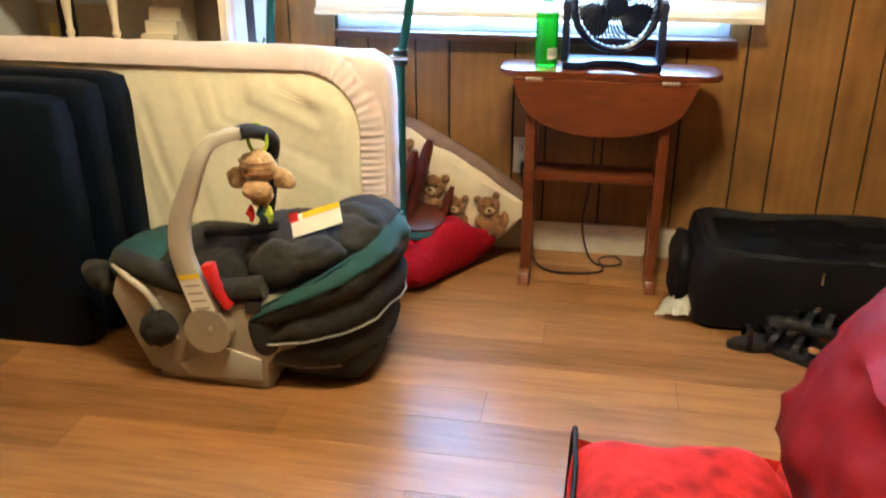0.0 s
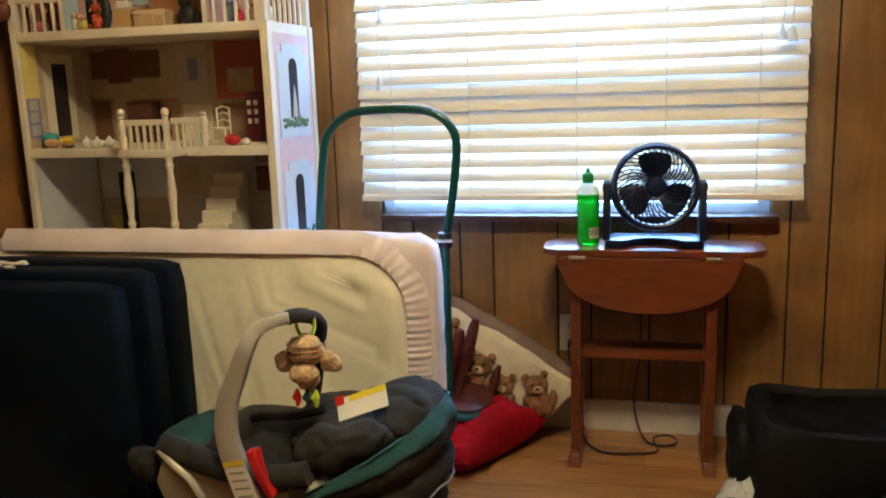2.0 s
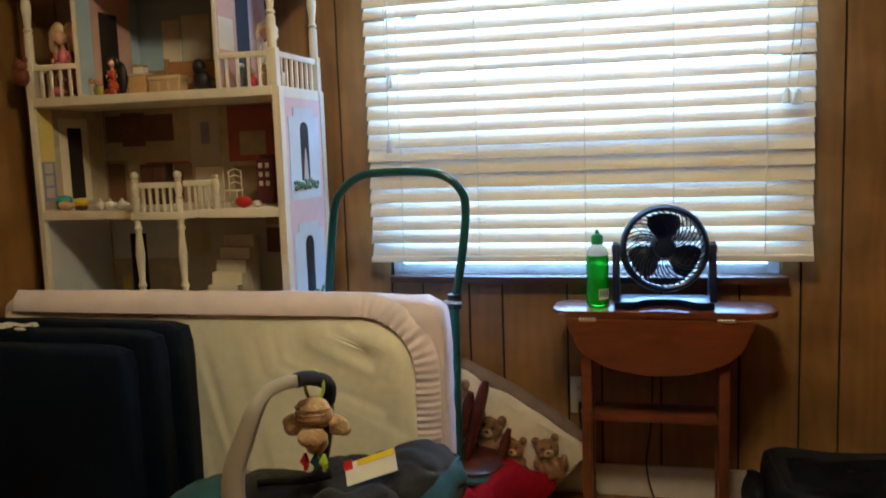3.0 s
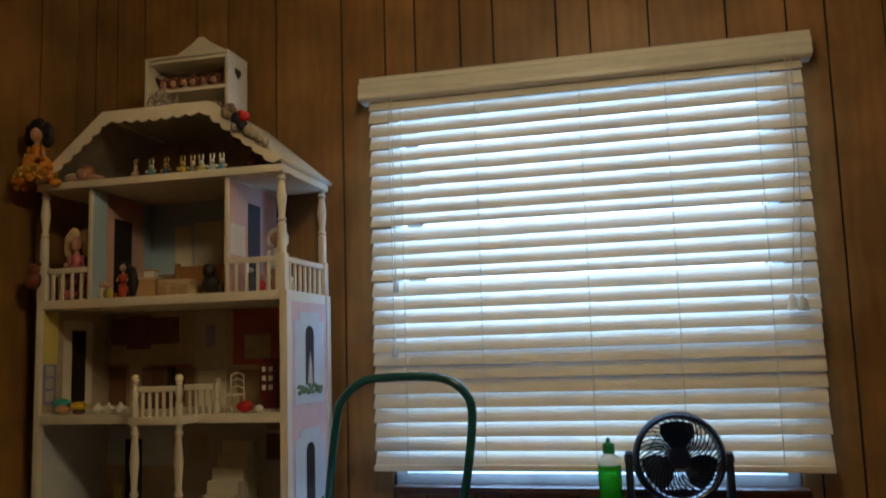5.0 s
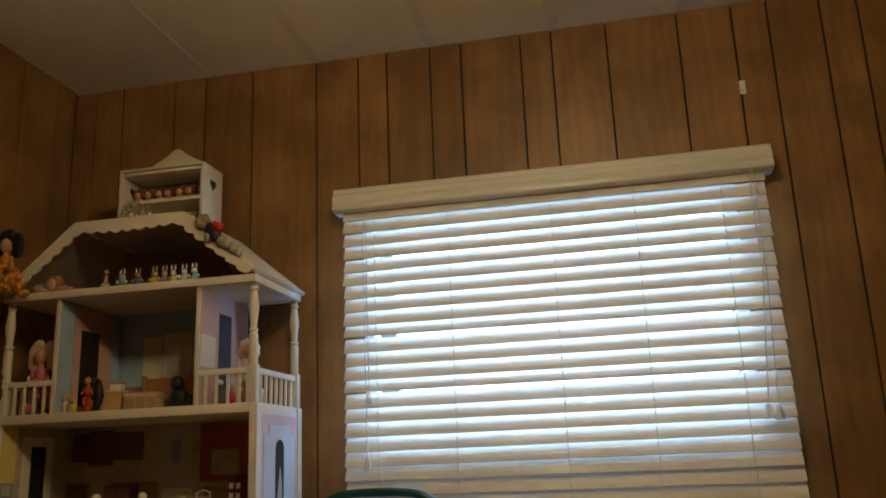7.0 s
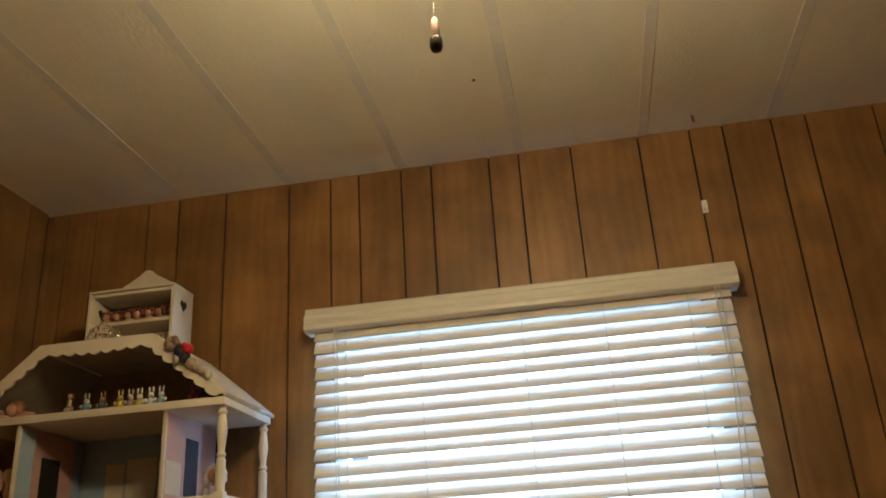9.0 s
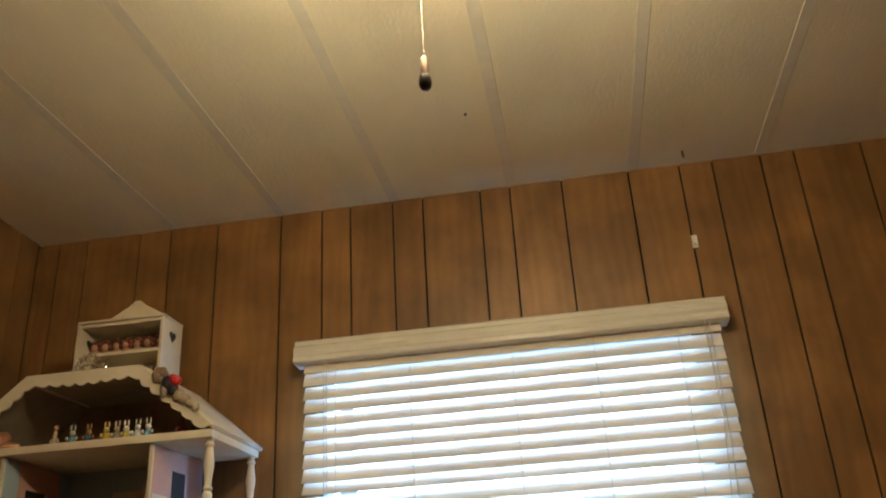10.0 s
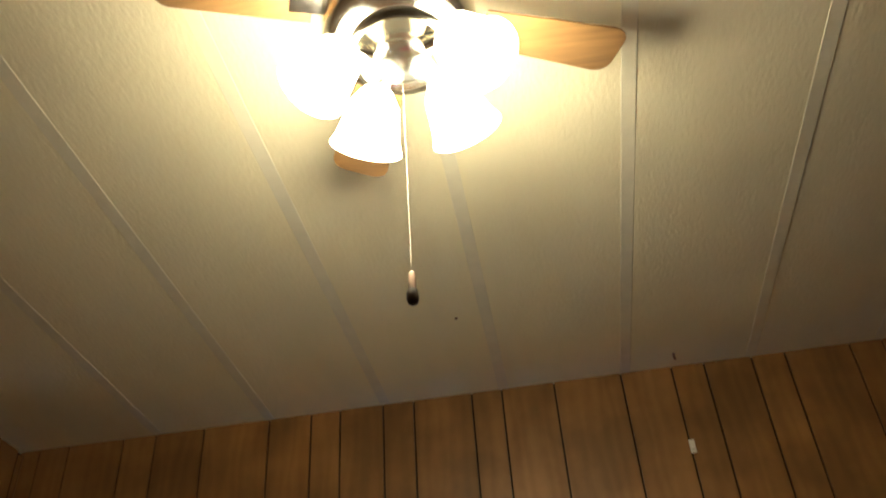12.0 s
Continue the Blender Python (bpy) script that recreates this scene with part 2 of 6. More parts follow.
def bm_blob(centre, radii, bm=None, sub=3, rough=0.0, freq=6.0, seed=0, power=1.0, rot=None):
    """A soft rounded lump; power under 1 makes it boxier, rough makes it uneven."""
    bm = bm or bmesh.new()
    r = bmesh.ops.create_icosphere(bm, subdivisions=sub, radius=1.0)
    c = Vector(centre)
    for v in r["verts"]:
        d = v.co.normalized()
        p = Vector([math.copysign(abs(x) ** power, x) * s for x, s in zip(d, radii)])
        if rot:
            p.rotate(rot)
        p += c
        if rough:
            k = noise.noise(p * freq + Vector((seed, seed * 2, 0)))
            p += d * (k * rough)
        v.co = p
    return bm


def part(name, bm, mat, parent=None, label="", smooth=True):
    me = bpy.data.meshes.new(name)
    bm.to_mesh(me)
    bm.free()
    me.materials.append(M[mat] if isinstance(mat, str) else mat)
    if smooth:
        me.shade_smooth()
        me.set_sharp_from_angle(angle=radians(38))
    ob = new(name, me)
    if parent:
        ob.parent = parent
        ob.matrix_parent_inverse = parent.matrix_world.inverted()
    if label:
        tagged(ob, label)
    return ob


def thing(name, label, category, at=(0, 0, 0), group="", kind=""):
    ob = new(name)
    ob.empty_display_size = 0.05
    ob.matrix_world = pose(*at)
    bpy.context.view_layer.update()
    return tagged(ob, label, category, group, kind)


def single(name, bm, mat, label, category, group="", kind="", smooth=True):
    return tagged(part(name, bm, mat, None, "", smooth), label, category, group, kind)


def arc(cx, cy, r, a0, a1, n=8):
    return [(cx + r * math.cos(radians(a0 + (a1 - a0) * i / n)), cy + r * math.sin(radians(a0 + (a1 - a0) * i / n))) for i in range(n + 1)]


def bm_soft(lo, hi, cuts=10, bulge=0.02, wrinkle=0.0, freq=9.0, seed=0, corner=0.03, bm=None):
    """A stuffed block: a gridded box with rounded edges, faces swelled and creased."""
    bm = bm or bmesh.new()
    g = bmesh.ops.create_cube(bm, size=2.0)
    bmesh.ops.subdivide_edges(bm, edges=list({e for v in g["verts"] for e in v.link_edges}), cuts=cuts, use_grid_fill=True)
    lo, hi = Vector(lo), Vector(hi)
    c, h = (lo + hi) / 2, (hi - lo) / 2
    for v in bm.verts:
        u = v.co.copy()
        p = Vector([u[i] * h[i] for i in range(3)])
        core = Vector([max(-h[i] + corner, min(h[i] - corner, p[i])) for i in range(3)])
        d = p - core
        if d.length > 1e-6:
            p = core + d.normalized() * corner
        nrm = d.normalized() if d.length > 1e-6 else u.normalized()
        face = max(range(3), key=lambda i: abs(u[i]))
        swell = 1.0
        for i in range(3):
            if i != face:
                swell *= 1 - u[i] ** 4
        p += nrm * bulge * swell
        q = p + c
        if wrinkle:
            p += nrm * wrinkle * (noise.noise(q * freq + Vector((seed, 0, seed))) + 0.6 * noise.noise(q * freq * 2.3 + Vector((0, seed, 0))))
        v.co = p + c
    return bm


# ---- the room ----
# XR and YB place unseen walls, set far out to weaken bounced light
XL, XR, YB, H = -1.69, 3.3, -5.6, 2.48
OX0, OX1, OZ0, OZ1 = -0.61, 0.575, 0.69, 1.90


def wall_shell(name, bm):
    return tagged(part(name, bm, "groove", smooth=False), "dark-stained wood panelled wall", "wall", kind="structure")


north = bmesh.new()
for lo, hi in (((XL - 0.1, 0.008, -0.05), (OX0, 0.12, H + 0.05)), ((OX1, 0.008, -0.05), (XR + 0.1, 0.12, H + 0.05)),
               ((OX0, 0.008, -0.05), (OX1, 0.12, OZ0)), ((OX0, 0.008, OZ1), (OX1, 0.12, H + 0.05))):
    bm_box(lo, hi, bm=north)
wall_north = wall_shell("wall_north", north)
wall_west = wall_shell("wall_west", bm_box((XL - 0.12, YB, -0.05), (XL - 0.008, 0.008, H + 0.05)))
wall_east = wall_shell("wall_east", bm_box((XR + 0.008, YB, -0.05), (XR + 0.12, 0.008, H + 0.05)))
wall_south = wall_shell("wall_south", bm_box((XL - 0.12, YB - 0.12, -0.05), (XR + 0.12, YB - 0.002, H + 0.05)))

ceil = bm_box((XL - 0.1, YB - 0.1, H), (XR + 0.1, 0.1, H + 0.06))
ceiling = tagged(part("ceiling", ceil, "ceiling", smooth=False), "off-white textured ceiling boards with flat battens", "ceiling", kind="structure")
bat = bmesh.new()
for i in range(-3, 8):
    bx = 0.065 + 0.412 * i
    bm_box((bx - 0.017, YB, H - (0.0010 if i < 0 else 0.0018)), (bx + 0.017, -0.001, H + 0.004), bevel=0.0008 if i < 0 else 0.0012, segs=1, bm=bat)
me = bpy.data.meshes.new("ceiling_battens")
bat.to_mesh(me)
bat.free()
bm = bmesh.new()
bm.from_mesh(ceiling.data)
k = len(bm.faces)
bm.from_mesh(me)
bm.faces.ensure_lookup_table()
for f in bm.faces[k:]:
    f.material_index = 1
bm.to_mesh(ceiling.data)
bm.free()
ceiling.data.materials.append(M["batten"])

floor = tagged(part("floor", bm_box((XL - 0.1, YB - 0.1, -0.06), (XR + 0.1, 0.1, -0.003)), "groove", smooth=False), "glossy honey-brown laminate plank floor", "floor", kind="structure")
tagged(part("ground", bm_box((-300, -300, -0.8), (300, 300, -0.7)), "grass", smooth=False), "green lawn outside the window", "ground", kind="structure")

bb = bm_box((XL, -0.013, 0), (XR, 0.004, 0.098), bevel=0.003)
tagged(part("baseboard", bb, "baseboard"), "white painted baseboard along the panelled wall", "baseboard", kind="structure")
bb2 = bm_box((XL - 0.004, YB, 0), (XL + 0.013, -0.014, 0.098), bevel=0.003)
tagged(part("baseboard", bb2, "baseboard"), "white painted baseboard along the panelled wall", "baseboard", kind="structure")
ct = bm_box((XL - 0.002, -0.014, 0.1), (XL + 0.014, 0.002, H - 0.013), bevel=0.004)
tagged(part("trim", ct, "panel"), "thin stained wood corner strip", "trim", kind="structure")

# ---- window ----
window = thing("window_1", "double sash aluminium window behind the blind", "window", (0, 0.06, OZ0), kind="structure")
fr = bmesh.new()
bm_box((OX0, 0.03, OZ0), (OX0 + 0.035, 0.10, OZ1), bevel=0.003, bm=fr)
bm_box((OX1 - 0.035, 0.03, OZ0), (OX1, 0.10, OZ1), bevel=0.003, bm=fr)
bm_box((OX0 + 0.035, 0.03, OZ0), (OX1 - 0.035, 0.10, OZ0 + 0.035), bevel=0.003, bm=fr)
bm_box((OX0 + 0.035, 0.03, OZ1 - 0.035), (OX1 - 0.035, 0.10, OZ1), bevel=0.003, bm=fr)
part("window_frame", fr, "alu", window)
part("meeting_rail", bm_box((OX0 + 0.036, -0.012, 0.992), (OX1 - 0.036, 0.095, 1.158), bevel=0.004), "alu", window)
for z0, z1 in ((OZ0 + 0.036, 0.991), (1.159, OZ1 - 0.036)):
    g = part("pane", bm_box((OX0 + 0.036, 0.062, z0), (OX1 - 0.036, 0.066, z1)), "pane", window, smooth=False)
    g.visible_shadow = False
part("window_sill", bm_box((OX0 + 0.009, -0.045, 0.673), (OX1 + 0.015, 0.03, 0.6945), bevel=0.004), "sill", window, "dark stained wooden sill")

# ---- blind ----
blind = thing("venetian_blind", "cream faux-wood venetian blind, slats partly open, in front of the window", "window blind", (0, -0.05, 1.95))
SX0, SX1, PITCH, ZB = -0.648, 0.648, 0.0426, 0.757
prof = [(-0.0000, 1.976), (-0.052, 1.976), (-0.058, 1.970), (-0.058, 1.958), (-0.068, 1.950), (-0.072, 1.936), (-0.068, 1.924), (-0.074, 1.914), (-0.074, 1.902), (-0.062, 1.896), (0.0, 1.896)]
part("valance", bm_prism([(y - 0.022, z) for y, z in prof], 0, -0.675, 0.675, bevel=0.0015), "valance", blind, "moulded cream valance")
part("head_rail", bm_box((-0.64, -0.085, 1.90), (0.64, -0.03, 1.945), bevel=0.003), "slat", blind)
slat_bm = bmesh.new()
A = radians(63)
rows = []
for j in range(5):
    u = -1 + 0.5 * j
    crown = 0.0025 * (1 - u * u)
    y = u * 0.0248 * math.cos(A) - crown * math.sin(A)
    z = u * 0.0248 * math.sin(A) + crown * math.cos(A)
    rows.append((y, z))
outline = rows + [(y + 0.0026 * math.sin(A), z - 0.0026 * math.cos(A)) for y, z in rows[::-1]]
bm_prism(outline, 0, SX0, SX1, bm=slat_bm)
slat_me = bpy.data.meshes.new("slat")
slat_bm.to_mesh(slat_me)
slat_bm.free()
slat_me.materials.append(M["slat"])
bpy.context.view_layer.update()
for i in range(27):
    s = new("slat", slat_me)
    s.parent = blind
    s.matrix_parent_inverse = blind.matrix_world.inverted()
    jit = random.Random(i)
    s.matrix_basis = pose(jit.uniform(-0.002, 0.002), -0.058, ZB + 0.026 + PITCH * i + (0.004 if i in (13, 17) else 0), (-9 if i in (13, 17) else jit.uniform(-1.5, 2.0)), jit.uniform(-0.12, 0.12), 0)
part("bottom_rail", bm_box((SX0, -0.082, ZB - 0.012), (SX1, -0.038, ZB + 0.006), bevel=0.003), "slat", blind)
for cx in (-0.54, -0.30, 0.02, 0.27, 0.52):
    part("ladder_cord", bm_tube([(cx, -0.079, ZB), (cx + 0.001, -0.08, 1.3), (cx, -0.079, 1.90)], 0.0012, 5), "cord", blind)
pull = bmesh.new()
bm_tube([(0.60, -0.09, 1.92), (0.603, -0.10, 1.6), (0.572, -0.10, 1.235)], 0.0018, 5, bm=pull)
bm_tube([(0.615, -0.09, 1.92), (0.612, -0.10, 1.55), (0.596, -0.10, 1.225)], 0.0018, 5, bm=pull)
part("pull_cord", pull, "cord", blind)
for cx, cz in ((0.569, 1.200), (0.596, 1.196)):
    part("tassel", bm_lathe([(0.004, 0.04), (0.009, 0.03), (0.014, 0.004), (0.015, 0.0), (0.010, -0.002)], 12, (cx, -0.10, cz - 0.015)), "clear", blind, "clear plastic cord tassel")
tilt = bmesh.new()
bm_tube([(-0.575, -0.09, 1.90), (-0.569, -0.095, 1.12)], 0.0015, 5, bm=tilt)
bm_tube([(-0.565, -0.09, 1.90), (-0.561, -0.095, 1.318)], 0.0015, 5, bm=tilt)
part("tilt_cord", tilt, "cord", blind)
for cx, cz in ((-0.569, 1.085), (-0.561, 1.282)):
    part("tassel", bm_lathe([(0.003, 0.04), (0.008, 0.03), (0.010, 0.004), (0.008, 0.0)], 10, (cx, -0.095, cz)), "clear", blind, "clear plastic cord tassel")

# ---- mattress ----
mattress = thing("crib_mattress", "cream quilted crib mattress with pink sheet edge, standing on edge", "mattress", (-0.96, -0.49, 0))
MX0, MX1, MY0, MY1, MZ = -1.64, -0.314, -0.555, -0.425, 0.708
core = bm_soft((MX0, MY0 + 0.012, 0.0), (MX1, MY1, MZ), cuts=26, bulge=0.012, wrinkle=0.004, freq=14, corner=0.045)
part("sheet", core, "pink", mattress, "pale pink fitted sheet wrapped round the edges")
face = bmesh.new()


def seam(v):
    """Distance inwards from the gathered edge."""
    r, x1, z1 = 0.15, MX1 - 0.068, MZ - 0.038
    dx, dz = v[0] - (x1 - r), v[1] - (z1 - r)
    if dx > 0 and dz > 0:
        return r - math.hypot(dx, dz)
    return min(x1 - v[0], z1 - v[1])


ring = [(MX0 + 0.04, 0.03), (MX1 - 0.068, 0.03)] + arc(MX1 - 0.068 - 0.15, MZ - 0.038 - 0.15, 0.15, 0, 90, 16) + [(MX0 + 0.04, MZ - 0.038)]
a = [face.verts.new((x, MY0 + 0.004, z)) for x, z in ring]
f0 = face.faces.new(a)
bmesh.ops.triangulate(face, faces=[f0])
for _ in range(7):
    bmesh.ops.subdivide_edges(face, edges=[e for e in face.edges if e.calc_length() > 0.013], cuts=1)
bmesh.ops.triangulate(face, faces=face.faces[:])
for v in face.verts:
    d = max(0.0, seam((v.co.x, v.co.z)))
    puff = 0.020 * min(1.0, d / 0.05) ** 0.6
    p = v.co
    crease = 0.007 * noise.noise(Vector((p.x * 7 + p.z * 2, 0, p.z * 5))) + 0.007 * noise.noise(Vector((p.x * 19 + p.z * 6, 3, p.z * 9))) + 0.003 * noise.noise(Vector((p.x * 46, 7, p.z * 22)))
    ridge = 0.26 - abs(noise.noise(Vector((p.x * 13 + 1.6 * noise.noise(p * 6), 9, p.z * 5 + p.x * 2))))
    crease += 0.013 * max(0.0, ridge) * (0.35 + 0.65 * min(1.0, max(0.0, p.z) / 0.6))
    tuck = 0.20 - abs(noise.noise(Vector((p.x * 24 + 1.5 * noise.noise(p * 9), 2, p.z * 6))))
    crease -= 0.012 * max(0.0, tuck) * math.exp(-max(0.0, d - 0.02) / 0.10)
    dim = 0.0
    for ix in range(6):
        for iz in range(3):
            q = math.hypot(p.x - (MX1 - 0.2 - 0.21 * ix), p.z - (0.12 + 0.22 * iz))
            dim += 0.008 * math.exp(-(q / 0.028) ** 2)
    v.co.y -= puff + crease * min(1, d / 0.03) - dim
bmesh.ops.recalc_face_normals(face, faces=face.faces[:])
part("quilted_face", face, "cream", mattress, "cream quilted cotton face")
# gathered ruffle round the cream face
ruf = bmesh.new()
path = []
x1, z1, r = MX1 - 0.06, MZ - 0.030, 0.155
for i in range(150):
    path.append((x1, 0.03 + (z1 - r - 0.03) * i / 150))
for i in range(60):
    t = i / 60 * math.pi / 2
    path.append((x1 - r + r * math.cos(t), z1 - r + r * math.sin(t)))
for i in range(60):
    path.append((x1 - r - i / 60 * (x1 - r - MX0 - 0.05), z1))
prev = None
for i, (x, z) in enumerate(path):
    w = 0.0026 * math.sin(i * 1.15 + 2.5 * noise.noise(Vector((i * 0.07, 0, 0)))) + 0.003 * noise.noise(Vector((x * 60, 0, z * 60)))
    g = 1.0 if i < 215 else 0.35
    if i < 150:
        nx_, nz_ = 1, 0
    elif i < 210:
        t = (i - 150) / 60 * math.pi / 2
        nx_, nz_ = math.cos(t), math.sin(t)
    else:
        nx_, nz_ = 0, 1
    cur = [ruf.verts.new((x + nx_ * o, MY0 - dy + w * g * s, z + nz_ * o)) for o, dy, s in ((-0.010, -0.004, 0), (-0.006, 0.010, 0.6), (0.012, 0.008, 1.0), (0.035, 0.000, 0.7), (0.052, -0.018, 0.0))]
    if prev:
        for k in range(4):
            ruf.faces.new((prev[k], cur[k], cur[k + 1], prev[k + 1]))
    prev = cur
bmesh.ops.recalc_face_normals(ruf, faces=ruf.faces[:])
part("gathered_edge", ruf, "pink", mattress, "gathered pink elastic edge")

# ---- folded navy pads ----
pads = thing("folding_mat", "navy blue vinyl fold-up foam mat standing on edge against the mattress", "folding mat", (-1.2, -0.72, 0))
for (y0, y1), xr, zt in (((-0.885, -0.79), -1.018, 0.640), ((-0.788, -0.695), -0.990, 0.658), ((-0.693, -0.60), -0.972, 0.664)):
    part("pad", bm_soft((-1.62, y0, 0.0), (xr, y1, zt), cuts=12, bulge=0.006, wrinkle=0.002, corner=0.028), "navy", pads)

# ---- drop-leaf table ----
table = thing("drop_leaf_table", "small cherry-stained drop-leaf table with its leaf folded down, beside the wall", "table", (0.225, -0.17, 0))
TZ = 0.632
top = [(-0.02, -0.262), (-0.05, -0.245), (-0.066, -0.215), (-0.066, -0.125), (-0.05, -0.095), (-0.02, -0.08), (0.49, -0.08), (0.522, -0.095), (0.538, -0.125), (0.538, -0.215), (0.522, -0.245), (0.49, -0.262)]
part("tabletop", bm_prism(top, 2, TZ - 0.018, TZ, bevel=0.003), "table", table)


def leaf(y0, y1):
    o = [(-0.026, TZ - 0.02), (-0.022, TZ - 0.036)]
    for i in range(1, 24):
        t = math.pi * i / 24
        o.append((0.225 - 0.232 * math.cos(t), TZ - 0.05 - 0.126 * math.sin(t) ** 0.85))
    o += [(0.472, TZ - 0.036), (0.476, TZ - 0.02)]
    return bm_prism(o, 1, y0, y1, bevel=0.002)


part("drop_leaf", leaf(-0.272, -0.256), "table", table, "rounded hanging leaf")
part("drop_leaf", leaf(-0.084, -0.068), "table", table, "rounded hanging leaf")
for lx in (0.028, 0.398):
    for ly in (-0.235, -0.115):
        part("leg", bm_box((lx - 0.014, ly - 0.013, 0.035), (lx + 0.014, ly + 0.013, TZ - 0.019), bevel=0.002), "table", table)
    part("foot", bm_prism([(-0.30, 0), (-0.28, 0.034), (-0.07, 0.034), (-0.05, 0)], 0, lx - 0.016, lx + 0.016, bevel=0.003), "table", table)
part("apron", bm_box((0.042, -0.225, TZ - 0.075), (0.384, -0.125, TZ - 0.019), bevel=0.002), "table", table)
part("shelf", bm_box((0.043, -0.205, 0.303), (0.383, -0.090, 0.324), bevel=0.002), "table", table)
for hx in (0.035, 0.40):
    h = part("hinge", bm_box((hx - 0.024, -0.276, TZ - 0.026), (hx + 0.024, -0.2725, TZ - 0.014), bevel=0.001), "brass", table, "brass hinge with bright stripes")
    for k in range(5):
        part("knuckle", bm_tube([(hx - 0.022 + 0.009 * k, -0.277, TZ - 0.018), (hx - 0.017 + 0.009 * k, -0.277, TZ - 0.018)], 0.0035, 8), "label_white", h)

# ---- dish soap bottle ----
soap = thing("soap_bottle", "clear bottle of bright green dish soap on the table", "soap bottle", (0.058, -0.17, TZ))
part("body", bm_lathe([(0.026, 0.0), (0.032, 0.004), (0.0325, 0.03), (0.031, 0.08), (0.0325, 0.125), (0.031, 0.145)], 24, (0.058, -0.17, TZ + 0.001)), "soap", soap)
part("shoulder", bm_lathe([(0.031, 0.1455), (0.029, 0.158), (0.020, 0.170), (0.012, 0.176)], 24, (0.058, -0.17, TZ + 0.001)), "bottle", soap, "clear plastic shoulder")
part("cap", bm_lathe([(0.0165, 0.176), (0.0165, 0.198), (0.013, 0.203), (0.006, 0.206), (0.005, 0.216), (0.002, 0.219)], 18, (0.058, -0.17, TZ + 0.001)), "soap_cap", soap, "dark green flip cap")
lab = part("label", bm_prism(arc(0, 0, 0.0332, -80, -20, 8) + arc(0, 0, 0.0326, -20, -80, 8), 2, 0.022, 0.052), "label_white", soap, "white barcode label")
lab.matrix_basis = pose(0.058, -0.17, TZ) @ lab.matrix_basis
for k in range(5):
    an = radians(-72 + 10 * k)
    part("bar", bm_box((0.058 + 0.0334 * math.cos(an) - 0.0012, -0.17 + 0.0334 * math.sin(an) - 0.0008, TZ + 0.03), (0.058 + 0.0334 * math.cos(an) + 0.0012, -0.17 + 0.0334 * math.sin(an) + 0.0008, TZ + 0.048)), "black_plastic", soap)

# ---- desk fan ----
fan = thing("desk_fan", "dark navy plastic table fan at rest on the table", "fan", (0.25, -0.17, TZ))
FC = Vector((0.250, -0.165, 0.795))
tilt_m = Matrix.Translation(FC) @ pose(0, 0, 0, 90 - 8, 0, 4)


def fan_part(name, bm, parent=fan, mat="fan_blue", label=""):
    bm.transform(tilt_m)
    return part(name, bm, mat, parent, label)


rim = bmesh.new()
prof_r = [(0.106, -0.035), (0.114, -0.04), (0.121, -0.02), (0.122, 0.025), (0.117, 0.046), (0.111, 0.052), (0.105, 0.050), (0.103, 0.04)]
N = 40
rr = [[rim.verts.new((r * math.cos(k * math.tau / N), r * math.sin(k * math.tau / N), z)) for k in range(N)] for r, z in prof_r]
for j in range(len(rr)):
    a, b = rr[j], rr[(j + 1) % len(rr)]
    for k in range(N):
        rim.faces.new((a[k], a[(k + 1) % N], b[(k + 1) % N], b[k]))
bmesh.ops.recalc_face_normals(rim, faces=rim.faces[:])
fan_part("housing", rim)
grille = bmesh.new()
for k in range(40):
    p = []
    for i in range(7):
        r = 0.026 + (0.109 - 0.026) * i / 6
        an = k * math.tau / 40 + 0.75 * (i / 6) ** 1.2
        p.append((r * math.cos(an), r * math.sin(an), 0.046 + 0.006 * math.sin(math.pi * i / 6)))
    bm_tube(p, 0.0023, 4, bm=grille)
for r in (0.052, 0.079):
    bm_tube([(r * math.cos(i * math.tau / 32), r * math.sin(i * math.tau / 32), 0.05) for i in range(32)], 0.0014, 4, bm=grille, closed=True)
fan_part("front_grille", grille)
back = bmesh.new()
for k in range(28):
    an = k * math.tau / 28
    bm_tube([(0.03 * math.cos(an), 0.03 * math.sin(an), -0.03), (0.110 * math.cos(an), 0.110 * math.sin(an), -0.03)], 0.0013, 4, bm=back)
fan_part("rear_grille", back)
fan_part("hub", bm_lathe([(0.0, 0.055), (0.022, 0.054), (0.028, 0.048), (0.028, 0.02), (0.035, -0.02), (0.035, -0.06), (0.0, -0.065)][::-1], 24))
for k in range(3):
    bl = bmesh.new()
    v = []
    for i in range(6):
        for j in range(7):
            r = 0.02 + 0.078 * i / 5
            half = (0.22 + 0.46 * math.sin(math.pi * (0.22 + 0.6 * i / 5)))
            an = radians(90 + 120 * k) + (-half + 2 * half * j / 6)
            v.append(bl.verts.new((r * math.cos(an), r * math.sin(an), 0.02 + 0.02 * (j / 6 - 0.5))))
    for i in range(5):
        for j in range(6):
            bl.faces.new((v[i * 7 + j], v[i * 7 + j + 1], v[(i + 1) * 7 + j + 1], v[(i + 1) * 7 + j]))
    ext = bmesh.ops.solidify(bl, geom=bl.faces[:], thickness=0.003)
    fan_part("blade", bl)
base = [(0.118, -0.235), (0.165, -0.235)] + [(0.25 + 0.075 * math.cos(radians(a)), -0.235 + 0.055 * math.sin(radians(a))) for a in range(165, 0, -15)] + [(0.335, -0.235), (0.382, -0.235), (0.388, -0.15), (0.36, -0.105), (0.14, -0.105), (0.112, -0.15)]
part("base", bm_prism(base, 2, TZ + 0.001, TZ + 0.022, bevel=0.004), "fan_blue", fan)
